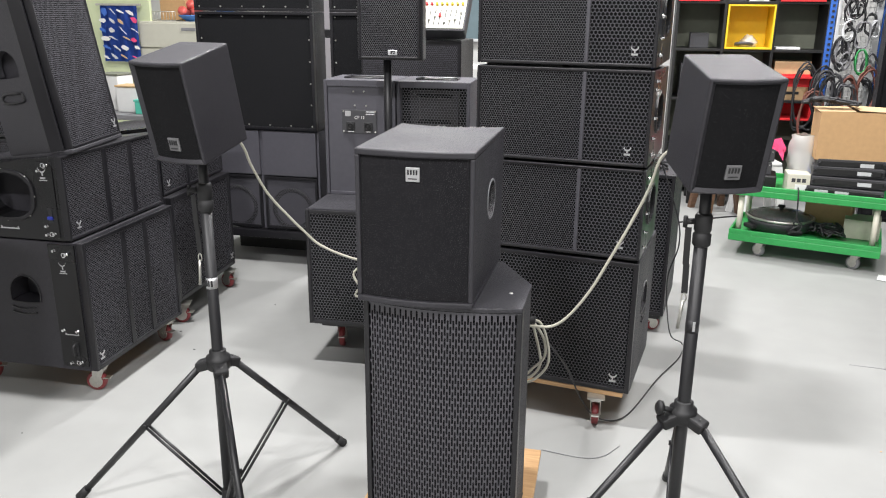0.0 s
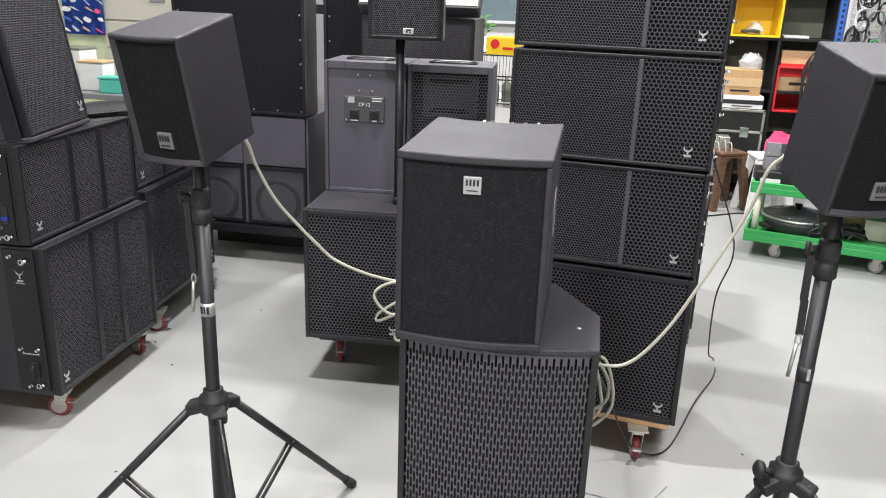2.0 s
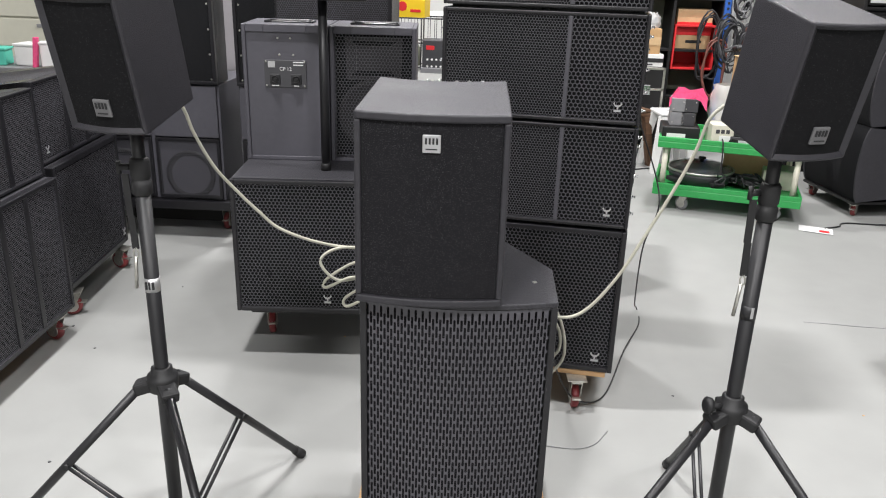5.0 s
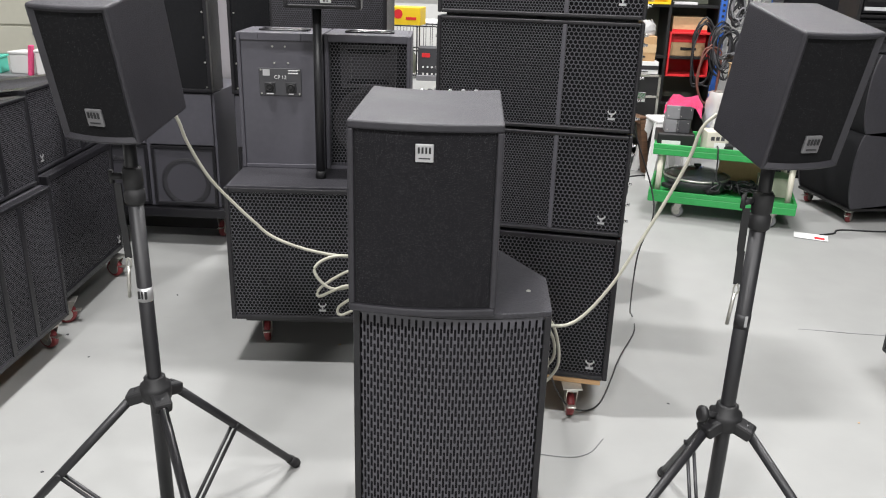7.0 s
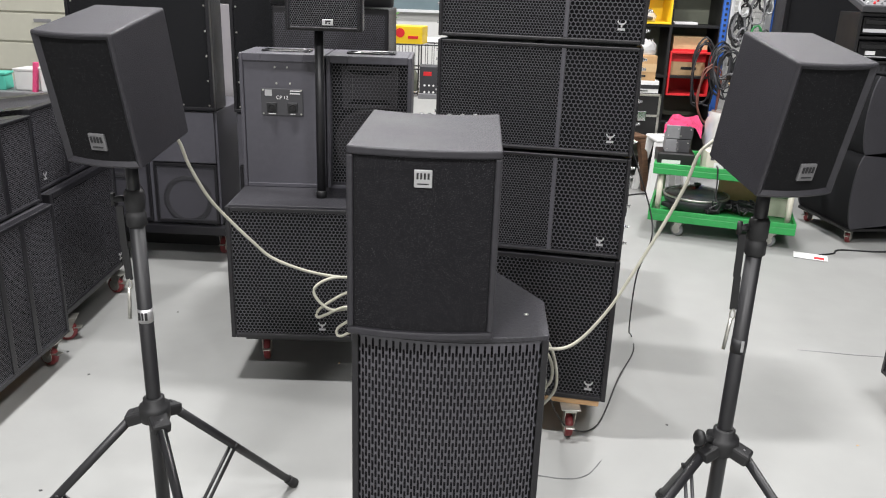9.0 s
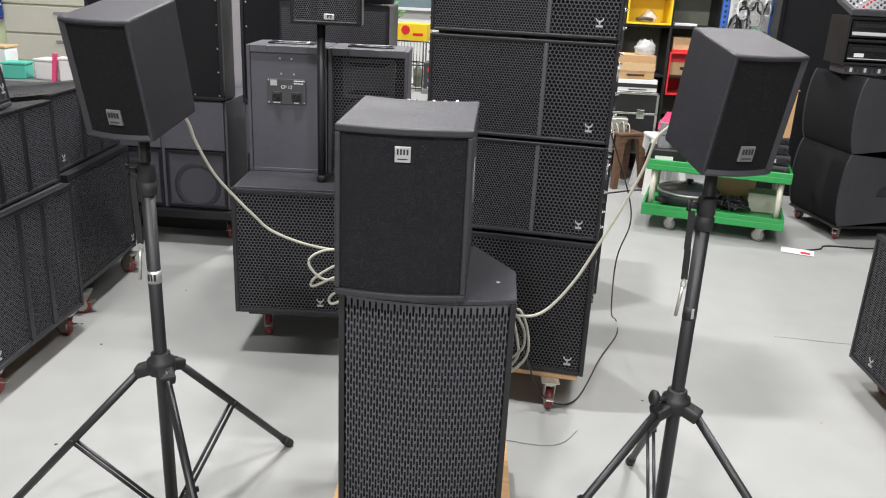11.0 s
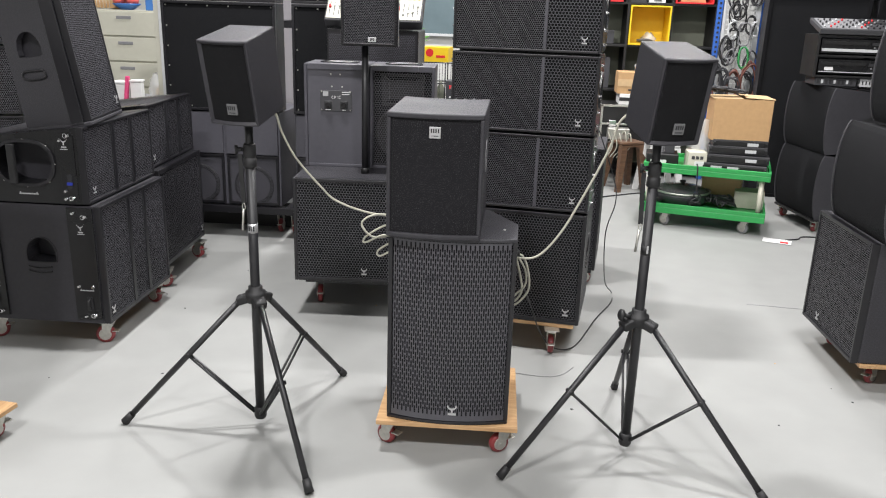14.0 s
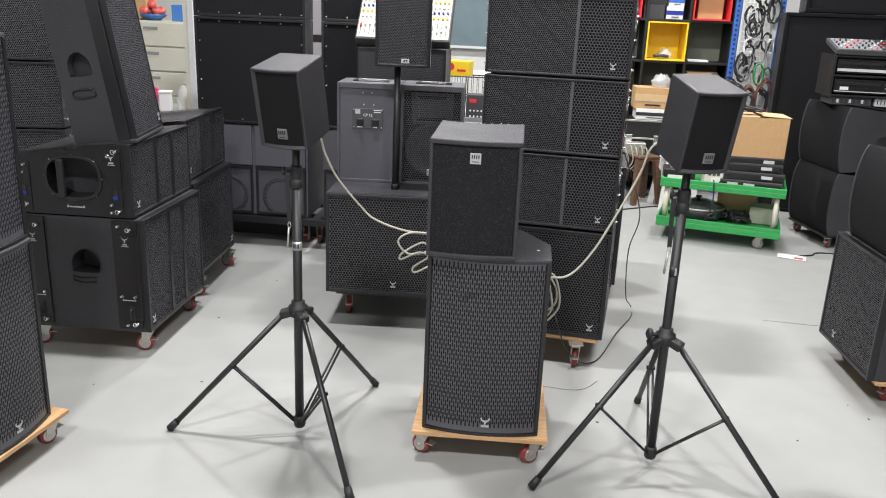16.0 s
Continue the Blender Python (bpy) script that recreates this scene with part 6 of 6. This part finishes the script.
solo("cable_heap", bm, M_INK, "tangled heap of black cables on lower shelf", "cable", at=GC @ pose(0.13, 0.2, 0.165), kind="stuff")
carton(*[float(v) for v in (GC @ Vector((0.12, 0.38, 0.157)))], 0.3, 0.14, 0.2, M_CARDIN, "pale cardboard piece behind cables", None, -21)
carton(*[float(v) for v in (GC @ Vector((0.34, 0.25, 0.157)))], 0.22, 0.2, 0.13, M_IVORY, "grey-white plastic case on lower shelf", None, -15)

# ---- dark speaker store: stacked curved boxes, rack gear, tall cabinets behind ----
QB = pose(2.085, 5.81, 0, 0, 0, -80)
dolly(QB @ pose(0, 0.0, 0), 0.6, 0.62, 0.11, "black board dolly under curved speakers", M_SHELF, turns=(20, 40, 60, 80))
cv = curved_speaker("large black curved-front speaker stacked on dolly", QB @ pose(0, -0.02, 0.11), 0.62, 0.64, 0.5)
copy_thing(cv, QB @ pose(0, -0.02, 0.615))
RK = pose(2.33, 5.66, 1.117, 0, 0, -3)
for k, (x, w, m) in enumerate(((-0.13, 0.30, M_DARKGREY), (0.17, 0.25, M_RACKGREY))):
    u = thing("signal_unit", "small metal signal unit with sockets and vents", "unit", "units under the rack", RK @ pose(x, 0.02, 0))
    pbox("case", (-w / 2, 0, 0), (w / 2, 0.25, 0.06), m, u, 0.003)
    for q in range(9):
        pbox("socket" if k == 0 else "vent", (-w / 2 + 0.015 + q * w / 10, -0.004, 0.016), (-w / 2 + 0.015 + q * w / 10 + (0.016 if k == 0 else 0.008), 0.001, 0.044), M_RACKGREY if (k == 0 and q % 3 == 1) else M_INK, u, 0.001)
rk = thing("equipment_rack", "black steel rack frame holding two disc players", "rack", at=RK @ pose(0, 0, 0.062))
for lo, hi in (((-0.31, -0.01, 0), (-0.29, 0.34, 0.31)), ((0.29, -0.01, 0), (0.31, 0.34, 0.31)), ((-0.29, 0, 0), (0.29, 0.34, 0.015)), ((-0.29, 0, 0.152), (0.29, 0.34, 0.165)), ((-0.29, 0, 0.297), (0.29, 0.34, 0.31))):
    pbox("frame_plate", lo, hi, M_SHELF, rk, 0.002)
for z, silver in ((0.028, False), (0.178, True)):
    u = thing("disc_player", "black disc player with silver strip in rack" if silver else "black disc player with small display in rack", "player", "disc players", RK @ pose(0, 0, 0.062 + z))
    pbox("case", (-0.275, 0.012, 0), (0.275, 0.33, 0.105), M_GLOSS, u, 0.003)
    pbox("tray", (-0.26, 0.004, 0.062), (0.06, 0.012, 0.086), M_SHELF, u, 0.002)
    if silver:
        pbox("trim_strip", (-0.27, 0.004, 0.012), (0.20, 0.012, 0.034), M_RACKGREY, u, 0.002, "silver strip")
    else:
        pbox("trim_strip", (-0.27, 0.006, 0.010), (0.27, 0.012, 0.016), M_RACKGREY, u, 0.001, "thin silver line")
        pbox("label_plate", (-0.23, 0.003, 0.024), (-0.17, 0.012, 0.048), M_PAPER, u, 0)
    pbox("display", (0.08, 0.005, 0.060), (0.20, 0.012, 0.084), M_INK, u, 0.001)
    for q in range(5):
        pcyl("button", (0.10 + q * 0.032, 0.002, 0.046), (0.10 + q * 0.032, 0.012, 0.046), 0.006, M_MIDGREY, u, seg=8)
mx2 = thing("mixer", "grey compact mixer with rows of knobs on rack", "mixer", at=RK @ pose(0, -0.02, 0.374) @ pose(0, 0, 0, 14))
pbox("body", (-0.31, 0, 0), (0.33, 0.32, 0.04), M_DARKGREY, mx2, 0.006)
pbox("panel", (-0.29, 0.015, 0.04), (0.02, 0.30, 0.043), M_MIDGREY, mx2, 0.001)
pbox("meter", (0.05, 0.18, 0.04), (0.20, 0.30, 0.046), M_INK, mx2, 0.002)
for i in range(14):
    for j in range(4):
        pcyl("knob", (-0.275 + i * 0.043, 0.04 + j * 0.065, 0.042), (-0.275 + i * 0.043, 0.04 + j * 0.065, 0.058), 0.007, (M_RACKGREY, M_INK, M_REDBOX, M_INK, M_MIDGREY)[(i * 2 + j * 3) % 5], mx2, seg=7)


def plain_tall(at, w, d, h, label):
    t = thing("tall_cabinet", label, "speaker", "tall cloth-front cabinets", at)
    pbox("cabinet", (-w / 2, 0.03, 0), (w / 2, d, h), M_BLACK, t, 0.006)
    bm = bmesh.new()
    for lo, hi in (((-w / 2, 0.0), (w / 2, 0.03)), ((-w / 2, h - 0.03), (w / 2, h)), ((-w / 2, 0.03), (-w / 2 + 0.03, h - 0.03)), ((w / 2 - 0.03, 0.03), (w / 2, h - 0.03))):
        box(bm, (lo[0], 0, lo[1]), (hi[0], 0.03, hi[1]), 0.004)
    # rim borrows the near-black cloth material: the corner's low light in its colour
    part("rim", bm, M_BACK, t)
    pbox("front_cloth", (-w / 2 + 0.03, 0.015, 0.03), (w / 2 - 0.03, 0.03, h - 0.03), M_CLOTH, t, 0, "black cloth front")
    return t


plain_tall(pose(2.37, 6.75, 0, 0, 0, -12), 0.82, 0.7, 1.80, "tall black cloth-front cabinet standing in dark corner")
plain_tall(pose(3.20, 6.60, 0, 0, 0, -12), 0.74, 0.7, 1.80, "tall black cloth-front cabinet standing in dark corner")
plain_tall(pose(3.98, 6.4, 0, 0, 0, -12), 0.74, 0.7, 1.95, "tall black cloth-front cabinet standing in dark corner")
for x, y in ((2.5, 6.8), (3.28, 6.65), (4.05, 6.5)):
    plain_tall(pose(x, y, 1.81 if x < 3.9 else 1.96, 0, 0, -12), 0.74, 0.6, 0.5, "low black cloth-front cabinet stacked on tall cabinet")

# ---- cables ----


def cable(pts, r, m, label, at=None):
    bm = bmesh.new()
    tube(bm, pts, r, 8, 8)
    return solo("cable", bm, m, label, "cable", "speaker cables", at)


cable([(-1.085, 2.20, 1.235), (-1.075, 2.23, 1.19), (-1.065, 2.25, 1.134), (-1.029, 2.28, 1.041), (-0.981, 2.32, 0.961), (-0.94, 2.35, 0.903), (-0.897, 2.38, 0.85), (-0.806, 2.41, 0.805), (-0.70, 2.44, 0.78), (-0.60, 2.44, 0.79), (-0.50, 2.43, 0.86)], 0.0042, M_CREAM, "cream speaker cable sagging from monitor to middle stack")
cable([(0.20, 2.20, 1.26), (0.17, 2.20, 1.225), (0.148, 2.2, 1.145), (0.105, 2.2, 1.04), (0.052, 2.2, 0.925), (0.005, 2.2, 0.83), (-0.05, 2.2, 0.75), (-0.095, 2.2, 0.712), (-0.145, 2.2, 0.705), (-0.2, 2.21, 0.705)], 0.0042, M_CREAM, "cream speaker cable sagging from monitor to tall speaker")
cable([(-0.52, 2.43, 0.84), (-0.62, 2.43, 0.79), (-0.74, 2.42, 0.785), (-0.79, 2.40, 0.75), (-0.74, 2.39, 0.70), (-0.66, 2.41, 0.715), (-0.69, 2.42, 0.745), (-0.77, 2.40, 0.70), (-0.775, 2.39, 0.675), (-0.70, 2.39, 0.71), (-0.66, 2.40, 0.69), (-0.72, 2.39, 0.645), (-0.71, 2.38, 0.625), (-0.64, 2.39, 0.66), (-0.56, 2.42, 0.68)], 0.0042, M_CREAM, "loose loops of cream cable behind tall speaker")
cable([(-0.19, 2.24, 0.70), (-0.14, 2.25, 0.70), (-0.112, 2.25, 0.63), (-0.11, 2.25, 0.56), (-0.15, 2.25, 0.505), (-0.19, 2.26, 0.49), (-0.16, 2.27, 0.53), (-0.122, 2.26, 0.58), (-0.125, 2.26, 0.64), (-0.16, 2.26, 0.69), (-0.14, 2.27, 0.60), (-0.135, 2.27, 0.545), (-0.17, 2.27, 0.50), (-0.22, 2.28, 0.51)], 0.0042, M_CREAM, "hanging loop of cream cable beside tall speaker")
pcyl("plug", (-0.20, 2.215, 0.715), (-0.15, 2.215, 0.72), 0.012, M_RUBBER, thing("cable_plug", "black cable plug in tall speaker's side", "plug"))
cable([(0.22, 3.3, 1.04), (0.255, 3.28, 0.95), (0.31, 3.24, 0.80), (0.318, 3.2, 0.70), (0.29, 3.25, 0.53), (0.34, 3.5, 0.2), (0.43, 3.85, 0.008), (0.41, 3.68, 0.006), (0.30, 3.41, 0.006), (0.16, 3.02, 0.006), (0.05, 2.93, 0.03), (-0.02, 2.90, 0.12), (-0.08, 2.80, 0.3), (-0.15, 2.5, 0.55)], 0.003, M_INK, "thin black cable hanging beside speaker stack")
cable([(0.5, 6.3, 0.006), (0.77, 6.507, 0.006), (1.09, 6.65, 0.006), (1.4, 6.3, 0.006)], 0.006, M_INK, "black cable lying on floor")
cable([(1.87, 5.25, 0.006), (1.98, 5.30, 0.006), (2.06, 5.38, 0.006), (2.4, 5.4, 0.006), (2.8, 5.7, 0.006), (3.2, 5.7, 0.006)], 0.005, M_INK, "black cable lying on floor")
cable([(-0.15, 2.68, 0.003), (0.0, 2.66, 0.003), (0.08, 2.69, 0.003), (0.14, 2.78, 0.003)], 0.0014, M_MIDGREY, "thin dark wire lying on floor")
pp2 = thing("leaflet", "white printed leaflet lying on floor", "paper", at=pose(1.80, 5.215, 0.004, 0, 0, -20))
pbox("sheet", (-0.10, -0.06, 0), (0.10, 0.06, 0.002), M_PAPER, pp2, 0)
pbox("print", (0.02, -0.045, 0.002), (0.08, 0.0, 0.003), M_REDBOX, pp2, 0)

bm = bmesh.new()
tube(bm, [(1.20, 3.80, 0.0), (1.32, 3.79, 0.001), (1.45, 3.775, 0.001), (1.62, 3.77, 0.0)], 0.0022, 5, 4)
solo("floor_scratch", bm, M_MIDGREY, "thin dark scratch line across the floor", "scratch", kind="structure")
speck = random.Random(11)
for k in range(26):
    bm = bmesh.new()
    s = speck.uniform(0.003, 0.008)
    prism(bm, [(s * math.cos(a) * speck.uniform(0.5, 1.2), s * math.sin(a) * speck.uniform(0.5, 1.2)) for a in [j * 1.05 for j in range(6)]], 0, 0.002)
    solo("floor_speck", bm, M_DARKGREY if k % 3 else M_CARD, "tiny dark speck of litter on floor", "litter", "specks on the floor", pose(speck.uniform(-2.2, 1.9), speck.uniform(0.9, 3.9), 0.0))
